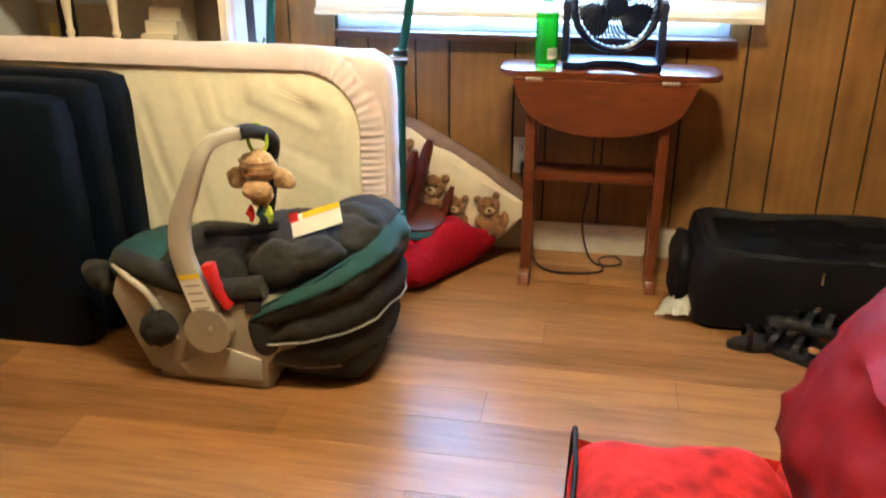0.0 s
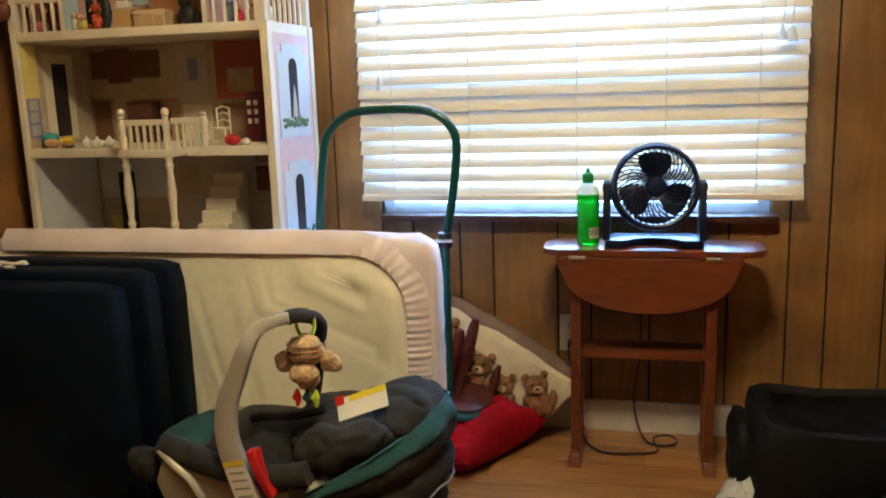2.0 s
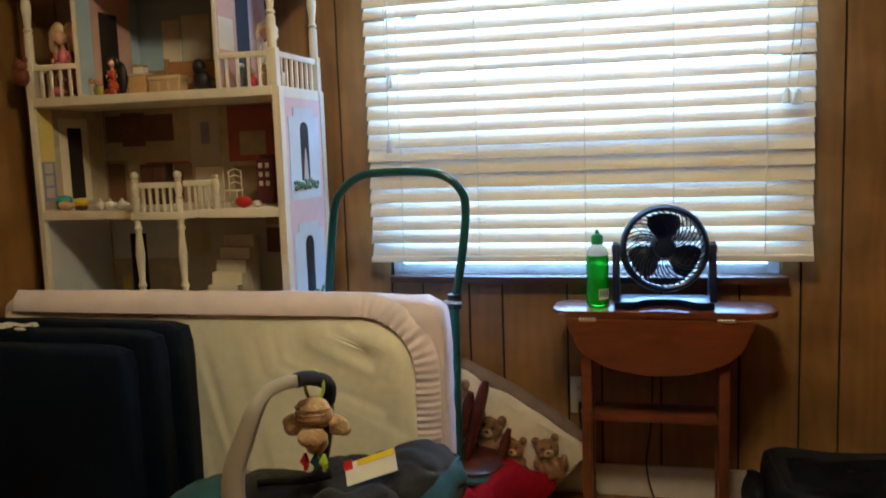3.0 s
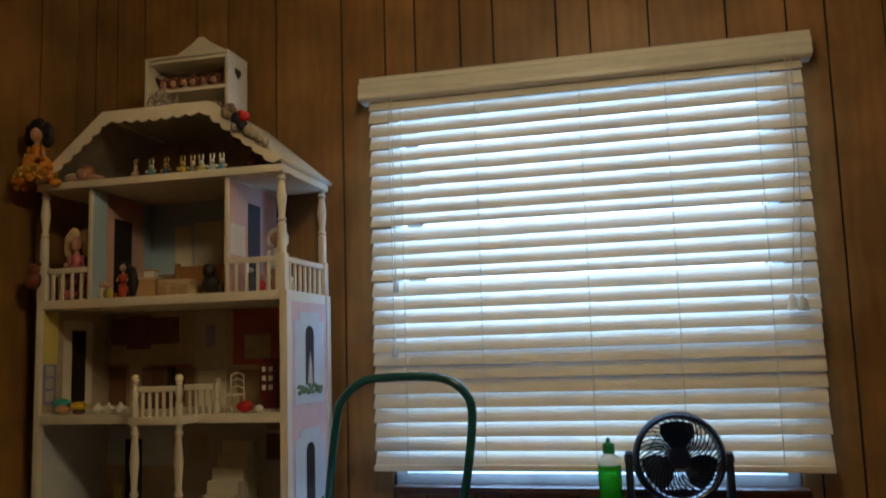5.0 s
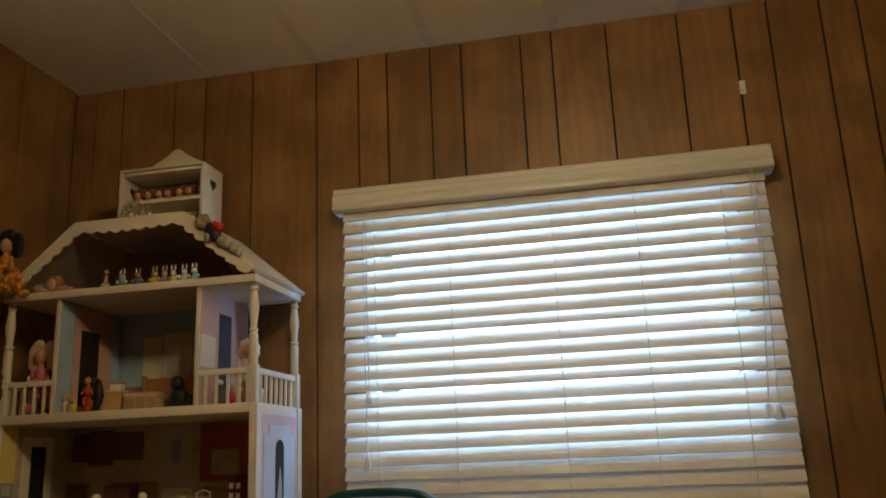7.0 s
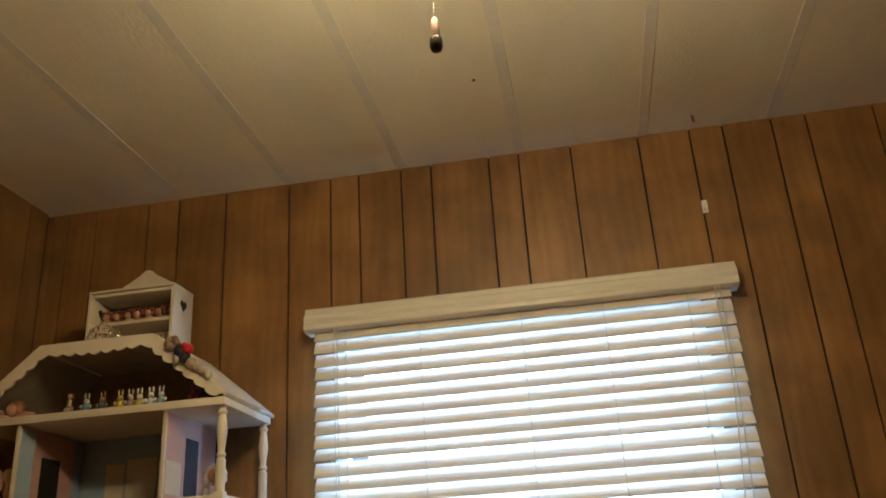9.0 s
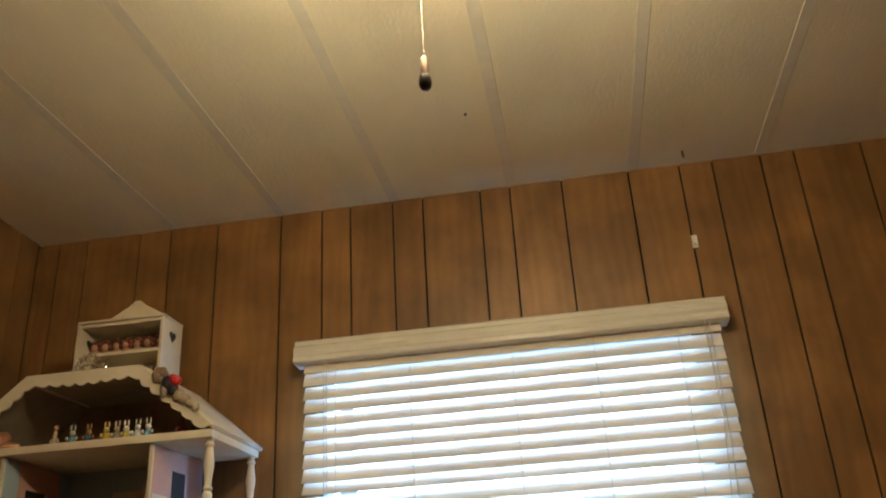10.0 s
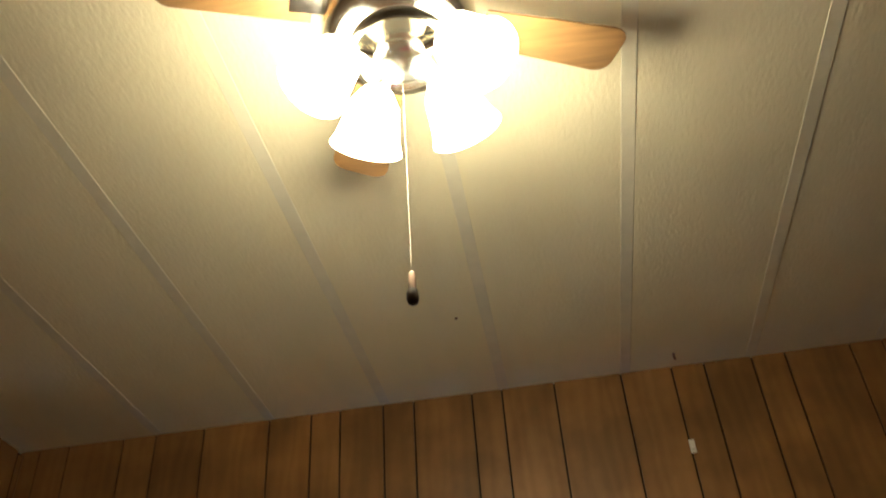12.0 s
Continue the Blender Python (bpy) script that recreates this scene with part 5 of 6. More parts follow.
part("release_lever", bm_prism([(-0.625, 0.325), (-0.60, 0.33), (-0.592, 0.28), (-0.565, 0.225), (-0.578, 0.22), (-0.605, 0.265)], 1, -1.02, -0.99, bevel=0.004), "red_plastic", seat, "red release lever")
# warning tag lying on the canopy
tagm = pose(-0.405, -0.865, 0.392, 52, -20, 4)
tag = part("warning_tag", bm_box((-0.062, -0.026, 0), (0.062, 0.026, 0.002)), "label_white", seat, "white warning tag with yellow heading", smooth=False)
tag.matrix_basis = tagm
ys = part("tag_heading", bm_box((-0.03, 0.012, 0.0022), (0.062, 0.026, 0.0034)), "label_yellow", tag, smooth=False)
rs = part("tag_symbol", bm_box((-0.064, 0.010, 0.0022), (-0.042, 0.032, 0.0036)), "red_plastic", tag, smooth=False)
for o in (ys, rs):
    o.parent = tag
    o.matrix_parent_inverse = Matrix()

part("harness_strap", bm_tube(spline([Vector(p) for p in ((-0.50, -0.86, 0.37), (-0.57, -0.87, 0.355), (-0.64, -0.86, 0.345), (-0.69, -0.84, 0.33))]), 0.012, 8), "strap", seat, "black harness strap")
part("side_liner", bm_tube(spline([Vector(p) for p in ((-0.86, -0.955, 0.30), (-0.78, -0.97, 0.285), (-0.70, -0.975, 0.262), (-0.60, -0.975, 0.25), (-0.50, -0.97, 0.265))]), 0.028, 10), "seat_grey", seat)
part("buckle_box", bm_box((-0.545, -0.99, 0.20), (-0.505, -0.965, 0.235), bevel=0.005), "black_plastic", seat)

# ---- plush toy on the handle ----
TC = Vector((-0.520, -0.895, 0.482))
monkey = thing("hanging_plush_toy", "tan plush toy clipped to the car seat handle", "plush toy", tuple(TC))
for nm, c, r, rough in (("head", (0, 0, 0.042), (0.042, 0.036, 0.036), 0.010), ("muzzle", (0.004, -0.026, -0.008), (0.034, 0.024, 0.023), 0.006), ("ear", (-0.055, 0, 0.010), (0.024, 0.015, 0.026), 0.010), ("ear", (0.056, 0, 0.016), (0.024, 0.015, 0.026), 0.010), ("chest", (0, 0, -0.03), (0.028, 0.022, 0.026), 0.008)):
    part(nm, bm_blob(TC + Vector(c), r, sub=4, rough=rough, freq=38, seed=c[0] * 90), "tan_plush", monkey)
for zz in (0.056, 0.044, 0.032):
    part("stripe", bm_tube([(TC.x + 0.042 * math.cos(a), TC.y + 0.0375 * math.sin(a) - 0.001, TC.z + zz) for a in [math.pi + i * math.pi / 14 for i in range(15)]], 0.0018, 5), "bear_brown", monkey)
for dx, m in ((-0.018, "red_plastic"), (0.006, "seat_teal"), (0.026, "lime")):
    for k in range(2):
        part("ribbon", bm_tube([TC + Vector((dx, -0.02, -0.045)), TC + Vector((dx + 0.004 - 0.01 * k, -0.026, -0.062)), TC + Vector((dx + 0.006 * k, -0.024, -0.082 + 0.006 * k))], [0.003, 0.007, 0.005], 6), m, monkey)
part("clip_ring", bm_tube([(TC.x + 0.022 * math.cos(a), TC.y + 0.005, 0.583 + 0.034 * math.sin(a)) for a in [i * math.tau / 24 for i in range(24)]], 0.004, 8, closed=True), "lime", monkey, "lime plastic clip ring")

# ---- ceiling fan ----
CF = Vector((0.05, -1.665, 0))
cfan = thing("ceiling_fan", "polished nickel ceiling fan with lit glass shades and pull chain", "ceiling fan", (CF.x, CF.y, H))


def lathe_at(profile, sides=36):
    return bm_lathe(profile, sides, (CF.x, CF.y, 0))


part("canopy", lathe_at([(0.05, 2.4405), (0.082, 2.442), (0.086, 2.455), (0.086, 2.4795)]), "chrome", cfan)
part("motor_housing", lathe_at([(0.045, 2.268), (0.072, 2.262), (0.078, 2.258), (0.083, 2.262), (0.088, 2.276), (0.112, 2.284), (0.130, 2.306), (0.134, 2.330), (0.134, 2.352), (0.128, 2.358), (0.122, 2.395), (0.116, 2.4300), (0.075, 2.436), (0.05, 2.440)]), "chrome", cfan)
part("switch_housing", lathe_at([(0.012, 2.232), (0.034, 2.234), (0.047, 2.242), (0.05, 2.252), (0.044, 2.2675)]), "chrome", cfan)
for k in range(4):
    a = radians(24 + 90 * k)
    rot = Matrix.Translation((CF.x, CF.y, 2.3650)) @ Matrix.Rotation(a, 4, "Z")
    br = bm_prism([(0.10, -0.02), (0.19, -0.028), (0.19, 0.028), (0.10, 0.02)], 2, -0.004, 0.001, bevel=0.001)
    br.transform(rot)
    part("blade_bracket", br, "chrome", cfan)
    o = [(0.15, -0.045)] + [(0.15 + 0.24 * i / 8, -0.045 - 0.014 * i / 8) for i in range(1, 8)] + arc(0.39, -0.029, 0.03, -90, 0, 4) + arc(0.39, 0.029, 0.03, 0, 90, 4) + [(0.15 + 0.24 * i / 8, 0.045 + 0.014 * i / 8) for i in range(7, 0, -1)] + [(0.15, 0.045)]
    bl = bm_prism(o, 2, 0.0015, 0.0065, bevel=0.001)
    bl.transform(Matrix.Rotation(radians(10), 4, "X"))
    bl.transform(Matrix.Translation((0, 0, 0.002)))
    bl.transform(rot)
    part("blade", bl, "blade", cfan, "wood-grain fan blade")
M["lit_glass"] = bpy.data.materials.new("lit_frosted_glass")
M["lit_glass"].use_nodes = True
pb = M["lit_glass"].node_tree.nodes["Principled BSDF"]
pb.inputs["Base Color"].default_value = (0.9, 0.85, 0.75, 1)
pb.inputs["Emission Color"].default_value = (*LAMP_COLOUR, 1)
pb.inputs["Emission Strength"].default_value = LAMP
for k, off in enumerate((-38, 38, 108, 252)):
    a = radians(90 + off)
    d = Vector((math.cos(a), math.sin(a), 0))
    arm = part("lamp_arm", bm_tube([Vector((CF.x, CF.y, 2.2520)) + d * 0.042, Vector((CF.x, CF.y, 2.2560)) + d * 0.072, Vector((CF.x, CF.y, 2.2640)) + d * 0.092], 0.012, 10), "chrome", cfan)
    sh_bm = bm_lathe([(0.016, 0.0), (0.027, -0.007), (0.043, -0.032), (0.050, -0.066), (0.056, -0.094), (0.064, -0.115), (0.059, -0.115), (0.046, -0.08), (0.014, -0.055)], 24)
    q = Vector((0, 0, -1)).rotation_difference((d * 0.55 + Vector((0, 0, -1))).normalized())
    sh_bm.transform(Matrix.Translation(Vector((CF.x, CF.y, 2.2690)) + d * 0.09) @ q.to_matrix().to_4x4())
    part("glass_shade", sh_bm, "lit_glass", arm, "glowing frosted glass shade")
chain = bmesh.new()
for i in range(68):
    z = 2.2450 - 0.006 * i
    bm_blob((CF.x - 0.006, CF.y + 0.040, z), (0.0008, 0.0008, 0.0022), bm=chain, sub=1)
part("pull_chain", chain, "chrome", cfan)
pz = 1.778
part("pull_ferrule", bm_lathe([(0.003, 0.060), (0.0055, 0.056), (0.006, 0.03), (0.004, 0.028)], 14, (CF.x - 0.006, CF.y + 0.040, pz)), "rose", cfan, "rose metal pull ferrule")
part("pull_knob", bm_lathe([(0.003, 0.004), (0.007, 0.007), (0.009, 0.013), (0.009, 0.022), (0.0075, 0.028), (0.0045, 0.029)], 16, (CF.x - 0.006, CF.y + 0.040, pz)), "knob", cfan, "dark wooden pull knob")

# ---- clutter behind the mattress ----
fleece = thing("bear_fleece_pillow", "cream fleece floor pillow with brown bear faces, leaning on the wall", "pillow", (-0.25, -0.09, 0))
fo = [(-0.62, 0.0), (-0.14, 0.0), (-0.09, 0.05), (-0.04, 0.105), (0.012, 0.165), (0.004, 0.200), (-0.167, 0.322), (-0.371, 0.425), (-0.62, 0.50)]
fb = bm_prism(fo, 1, -0.15, -0.035)
bmesh.ops.subdivide_edges(fb, edges=fb.edges[:], cuts=7, use_grid_fill=True)
bmesh.ops.triangulate(fb, faces=fb.faces[:])
for _ in range(2):
    bmesh.ops.subdivide_edges(fb, edges=[e for e in fb.edges if e.calc_length() > 0.05], cuts=1)
    bmesh.ops.triangulate(fb, faces=fb.faces[:])
bmesh.ops.smooth_vert(fb, verts=fb.verts[:], factor=0.5, use_axis_x=True, use_axis_y=True, use_axis_z=True)
for v in fb.verts:
    v.co += Vector((0.006, 0.012, 0.008)) * noise.noise(v.co * 13)
part("body", fb, "bear_cream", fleece)
part("edge_band", bm_tube(spline([Vector(p) for p in ((-0.60, -0.10, 0.492), (-0.371, -0.10, 0.422), (-0.27, -0.10, 0.374), (-0.167, -0.10, 0.318), (-0.06, -0.10, 0.245), (0.008, -0.10, 0.188))]), [0.03] * 30 + [0.022], 10), "taupe", fleece, "taupe fleece edge")
M["bear_dark"] = material("dark_bear_print", (0.045, 0.022, 0.012), rough=0.95, var=0.3, bump=0.4, bscale=220)
for bx, bz, bs, lean in ((-0.203, 0.190, 1.0, 0.2), (-0.095, 0.192, 1.05, -0.25), (-0.385, 0.345, 1.35, 0.1), (-0.275, 0.250, 1.2, 0.3)):
    b = bmesh.new()
    bm_blob((0, 0, 0), (0.034, 0.012, 0.032), bm=b, sub=4, rough=0.006, freq=60, seed=bx * 50)
    for dx in (-0.028, 0.028):
        bm_blob((dx, 0, 0.029), (0.012, 0.008, 0.012), bm=b, sub=3, rough=0.003, freq=70)
    bm_blob((0.0, -0.002, -0.056), (0.037, 0.012, 0.036), bm=b, sub=4, rough=0.009, freq=55, seed=bx * 20)
    for dx in (-0.034, 0.034):
        bm_blob((dx, -0.004, -0.045), (0.013, 0.010, 0.026), bm=b, sub=3, rough=0.005, freq=60, rot=Euler((0, dx * 14, 0)))
    m = Matrix.Translation((bx, -0.160, bz)) @ Matrix.Rotation(lean, 4, "Y") @ Matrix.Scale(bs, 4)
    b.transform(m)
    bear = part("bear_face", b, "bear_brown", fleece, "brown plush bear face")
    for nm, c, r, mt in (("muzzle", (0.002, -0.012, -0.010), (0.016, 0.009, 0.012), "tan_plush"), ("nose", (0.002, -0.021, -0.004), (0.005, 0.003, 0.004), "bear_dark"), ("eye", (-0.012, -0.0125, 0.008), (0.0038, 0.0025, 0.0038), "bear_dark"), ("eye", (0.013, -0.0125, 0.008), (0.0038, 0.0025, 0.0038), "bear_dark")):
        q = bm_blob(c, r, sub=2)
        q.transform(m)
        part(nm, q, mt, bear)
stool = thing("doll_stool", "dark cherry turned wooden doll stool lying upturned on the pillow", "doll stool", (-0.30, -0.22, 0.15))
for (x0, z0), (x1, z1) in (((-0.362, 0.17), (-0.304, 0.388)), ((-0.328, 0.175), (-0.259, 0.424))):
    a, b = Vector((x0, -0.25, z0)), Vector((x1, -0.255, z1))
    pts = [a.lerp(b, t / 12) for t in range(13)]
    part("leg", bm_tube(pts, [0.012, 0.016, 0.019, 0.016, 0.012, 0.015, 0.018, 0.019, 0.019, 0.018, 0.017, 0.015, 0.009], 12), "dark_wood", stool)
for x0 in (-0.40, -0.235):
    a, b = Vector((x0, -0.20, 0.17)), Vector((x0 + 0.03, -0.185, 0.26))
    part("leg", bm_tube([a.lerp(b, t / 6) for t in range(7)], [0.011, 0.016, 0.012, 0.016, 0.014, 0.01, 0.007], 12), "dark_wood", stool)
sd = bm_lathe([(0.075, 0.0), (0.085, 0.006), (0.085, 0.018), (0.075, 0.022)], 28)
sd.transform(pose(-0.305, -0.235, 0.165, 12, 6, 0))
part("seat", sd, "dark_wood", stool)
ts = bm_lathe([(0.086, 0.0), (0.093, 0.004), (0.093, 0.014), (0.086, 0.018)], 28)
ts.transform(pose(-0.30, -0.245, 0.148, 8, 4, 0))
part("seat_cushion", ts, "seat_teal", stool, "thin teal cushion")
doily = bmesh.new()
for k in range(26):
    rnd = random.Random(k)
    bm_blob((-1.44 + rnd.uniform(-0.07, 0.07), -0.745 + rnd.uniform(-0.03, 0.03), 0.667 + rnd.uniform(0, 0.006)), (0.016, 0.012, 0.004), bm=doily, sub=1)
single("lace_doily", doily, "paper", "white lace doily lying on the navy folding mat", "doily")
clip = thing("wall_clip", "small white plastic clip on the wall panelling", "clip", (0.632, -0.004, 2.19))
part("plate", bm_box((0.624, -0.005, 2.172), (0.642, -0.0002, 2.216), bevel=0.0015), "label_white", clip)
part("hook", bm_box((0.628, -0.013, 2.18), (0.638, -0.0052, 2.194), bevel=0.002), "label_white", clip)
single("ceiling_hook", bm_tube([(0.632, -0.09, 2.4795), (0.632, -0.091, 2.462), (0.635, -0.09, 2.456)], 0.004, 8), "rose", "small rusty hook in the ceiling", "hook")
single("ceiling_nail", bm_lathe([(0.004, 0.0), (0.005, 0.004)], 8, (-0.024, -0.484, 2.4755)), "rose", "small rusty nail head in the ceiling", "nail")

# ---- dolls and little things in the dollhouse ----
PAL = {}


def paint(rgb, rough=0.5):
    key = tuple(round(c, 3) for c in rgb)
    if key not in PAL:
        PAL[key] = material("painted_%d" % len(PAL), rgb, rough=rough, var=0.1, bump=0.1, bscale=200)
    return PAL[key]


SKIN, BLACK, WHITE = (0.55, 0.30, 0.20), (0.012, 0.010, 0.010), (0.75, 0.72, 0.66)


def lumps(name, label, category, items, group=""):
    """One plain mesh out of soft lumps: (centre, radii, colour)."""
    bm = bmesh.new()
    mats, idx = [], []
    for c, r, col in items:
        k = len(bm.faces)
        bm_blob(c, r, bm=bm, sub=2, rough=min(r) * 0.15, freq=60)
        m = paint(col)
        if m not in mats:
            mats.append(m)
        idx.append((k, mats.index(m)))
    bm.faces.ensure_lookup_table()
    ends = [k for k, _ in idx[1:]] + [len(bm.faces)]
    for (k, mi), e in zip(idx, ends):
        for f in bm.faces[k:e]:
            f.material_index = mi
    me = bpy.data.meshes.new(name)
    bm.to_mesh(me)
    bm.free()
    for m in mats:
        me.materials.append(m)
    me.shade_smooth()
    return tagged(new(name, me), label, category, group)


def doll(label, x, y, z, h, dress, hair, skin=SKIN, spread=0.22, name="doll", hairsize=1.0, arms=True, frill=18, size=0.075, extra=()):
    """A small standing figure on z, h tall: a ruffled skirt, a slim body, arms, a face and loose hair."""
    rnd = random.Random(int(abs(x) * 1000 + h * 77))
    it = []
    for k in range(frill):
        a, u = rnd.uniform(0, math.tau), rnd.random()
        r = spread * h * (1 - 0.65 * u)
        c = [q * rnd.uniform(0.75, 1.2) for q in dress]
        it.append(((x + r * 0.85 * math.cos(a), y + r * 0.6 * math.sin(a), z + h * (0.06 + 0.42 * u)), (size * 1.1 * h, size * 0.9 * h, size * h), c if k % 4 == 0 else dress))
    it += [((x, y, z + 0.56 * h), (0.085 * h, 0.07 * h, 0.14 * h), dress), ((x, y - 0.025 * h, z + 0.81 * h), (0.085 * h, 0.085 * h, 0.105 * h), skin), ((x, y, z + 0.69 * h), (0.04 * h, 0.04 * h, 0.05 * h), skin)]
    for k in range(12):
        a = rnd.uniform(-0.5, math.pi + 0.5)
        r = 0.085 * h * hairsize
        it.append(((x + r * math.cos(a), y + 0.03 * h + 0.02 * h * rnd.random(), z + 0.80 * h + r * math.sin(a) * 1.1), (0.05 * h * hairsize, 0.05 * h, 0.055 * h * hairsize), hair))
    if arms:
        for s in (-1, 1):
            it.append(((x + s * 0.11 * h, y - 0.02 * h, z + 0.58 * h), (0.032 * h, 0.03 * h, 0.075 * h), dress))
            it.append(((x + s * 0.15 * h, y - 0.04 * h, z + 0.50 * h), (0.028 * h, 0.026 * h, 0.05 * h), skin))
    return lumps(name, label, "doll", it + list(extra))


rg = random.Random(3)
SASH = [((-1.570 + rg.uniform(-0.05, 0.05), -0.483 + rg.uniform(-0.004, 0.004), 1.66 + rg.uniform(-0.02, 0.02)), (0.005, 0.004, 0.005), (0.35, 0.5, 0.10) if k % 2 else (0.7, 0.5, 0.1)) for k in range(14)] + [((-1.570 + 0.011 * (k - 4.5), -0.47, 1.655 + 0.01 * math.sin(k)), (0.010, 0.012, 0.012), (0.52, 0.19, 0.02)) for k in range(10)]
doll("doll in an orange glittery gown with dark hair on the eave", -1.580, -0.436, 1.615, 0.208, (0.60, 0.22, 0.02), BLACK, spread=0.42, hairsize=1.9, frill=80, size=0.05, extra=SASH)
lumps("small_bear", "small reddish-brown plush bear hanging on the balcony post", "plush bear", [((-1.588, -0.425, 1.345), (0.026, 0.02, 0.03), (0.16, 0.04, 0.02)), ((-1.582, -0.43, 1.375), (0.02, 0.018, 0.018), (0.2, 0.06, 0.03)), ((-1.597, -0.425, 1.392), (0.008, 0.006, 0.008), (0.16, 0.04, 0.02)), ((-1.569, -0.425, 1.392), (0.008, 0.006, 0.008), (0.16, 0.04, 0.02))])
lumps("reclining_doll", "small doll in red and black lying on the dollhouse roof edge", "doll",
      [((-0.948 + 0.012 * math.cos(k), -0.425, 1.800 + 0.012 * math.sin(k)), (0.013, 0.013, 0.013), (0.28, 0.19, 0.12)) for k in range(6)] + [((-0.922, -0.428, 1.775), (0.020, 0.016, 0.022), (0.02, 0.02, 0.03)), ((-0.905, -0.43, 1.755), (0.017, 0.015, 0.02), (0.02, 0.02, 0.03)), ((-0.893, -0.438, 1.775), (0.016, 0.013, 0.016), (0.60, 0.02, 0.02)), ((-0.903, -0.44, 1.785), (0.010, 0.010, 0.010), (0.60, 0.02, 0.02)),
       ((-0.888, -0.425, 1.737), (0.018, 0.014, 0.018), (0.40, 0.31, 0.2)), ((-0.868, -0.425, 1.724), (0.017, 0.013, 0.014), (0.45, 0.36, 0.25)), ((-0.848, -0.425, 1.710), (0.017, 0.012, 0.012), (0.45, 0.36, 0.25)), ((-0.835, -0.425, 1.700), (0.010, 0.010, 0.014), (0.5, 0.42, 0.3)), ((-0.930, -0.43, 1.752), (0.010, 0.010, 0.018), (0.4, 0.34, 0.28))])
doll("blond doll in a pink and white dress on the dollhouse balcony", -1.50, -0.345, F2, 0.215, (0.58, 0.16, 0.18), (0.62, 0.45, 0.26), hairsize=1.9, spread=0.27)
doll("baby doll in a white bonnet on the dollhouse balcony", -0.875, -0.27, F2, 0.20, WHITE, WHITE, hairsize=1.35, spread=0.25)
lumps("toy_lantern", "tiny black and white toy lantern on the balcony", "toy", [((-0.925, -0.34, F2 + 0.03), (0.014, 0.012, 0.03), (0.10, 0.10, 0.10)), ((-0.925, -0.34, F2 + 0.064), (0.010, 0.009, 0.008), WHITE)])
lumps("toy_figure", "tiny red toy figure on the balcony", "toy", [((-0.885, -0.35, F2 + 0.018), (0.013, 0.012, 0.018), (0.6, 0.02, 0.03)), ((-0.885, -0.35, F2 + 0.044), (0.009, 0.009, 0.01), SKIN)])
lumps("toy_figure", "tiny tan toy bear on the balcony", "toy", [((-0.845, -0.35, F2 + 0.022), (0.015, 0.012, 0.022), (0.45, 0.26, 0.12)), ((-0.845, -0.35, F2 + 0.052), (0.012, 0.010, 0.012), (0.5, 0.3, 0.15))])
doll("dark-haired doll in black cape and red skirt in the bedroom", -1.345, -0.335, F2, 0.115, (0.45, 0.06, 0.02), BLACK, spread=0.24, hairsize=1.4)
lumps("toy_cape", "black toy hat leaning beside the doll", "toy", [((-1.318, -0.33, F2 + 0.05), (0.02, 0.012, 0.05), BLACK)])
for x, h, col in ((-1.40, 0.055, (0.62, 0.55, 0.42)), (-1.385, 0.05, (0.30, 0.22, 0.10)), (-1.372, 0.045, (0.55, 0.42, 0.06))):
    lumps("toy_figure", "tiny toy figure standing in the dollhouse bedroom", "toy", [((x, -0.36, F2 + h * 0.35), (0.010, 0.009, h * 0.35), col), ((x, -0.36, F2 + h * 0.8), (0.008, 0.008, h * 0.2), SKIN)], "tiny bedroom figures")


def mini(name, label, category, boxes):
    """A little piece of furniture: named boxes (name, lo, hi, colour)."""
    t = thing(name, label, category, boxes[0][1])
    for nm, lo, hi, col in boxes:
        part(nm, bm_box(lo, hi, bevel=0.0012, segs=1), paint(col), t)
    return t


TAN, OAK, DK = (0.50, 0.30, 0.13), (0.38, 0.20, 0.08), (0.06, 0.022, 0.012)
mini("toy_stove", "tan wooden toy stove in the dollhouse bedroom", "toy furniture", [("body", (-1.29, -0.34, F2), (-1.235, -0.30, F2 + 0.055), TAN), ("top", (-1.292, -0.342, F2 + 0.0552), (-1.233, -0.298, F2 + 0.062), (0.62, 0.5, 0.35)), ("pot", (-1.28, -0.33, F2 + 0.0622), (-1.245, -0.305, F2 + 0.08), WHITE), ("lid", (-1.282, -0.332, F2 + 0.0802), (-1.243, -0.303, F2 + 0.086), TAN)])
mini("toy_bed", "carved brown wooden toy bed in the dollhouse bedroom", "toy furniture", [("frame", (-1.27, -0.27, F2), (-1.12, -0.14, F2 + 0.03), OAK), ("cover", (-1.267, -0.268, F2 + 0.0302), (-1.123, -0.15, F2 + 0.045), (0.52, 0.36, 0.22)), ("headboard", (-1.285, -0.138, F2), (-1.105, -0.128, F2 + 0.112), (0.38, 0.17, 0.065)), ("bedpost", (-1.292, -0.142, F2), (-1.280, -0.124, F2 + 0.122), OAK), ("bedpost", (-1.110, -0.142, F2), (-1.098, -0.124, F2 + 0.122), OAK)])
mini("toy_box", "carved beige toy box in the dollhouse bedroom", "toy furniture", [("body", (-1.222, -0.345, F2), (-1.120, -0.300, F2 + 0.038), (0.52, 0.36, 0.2)), ("lid", (-1.224, -0.347, F2 + 0.0382), (-1.118, -0.298, F2 + 0.050), (0.58, 0.42, 0.25))] + [("panel", (-1.215 + 0.032 * i, -0.348, F2 + 0.006), (-1.190 + 0.032 * i, -0.3452, F2 + 0.032), (0.42, 0.27, 0.14)) for i in range(3)])
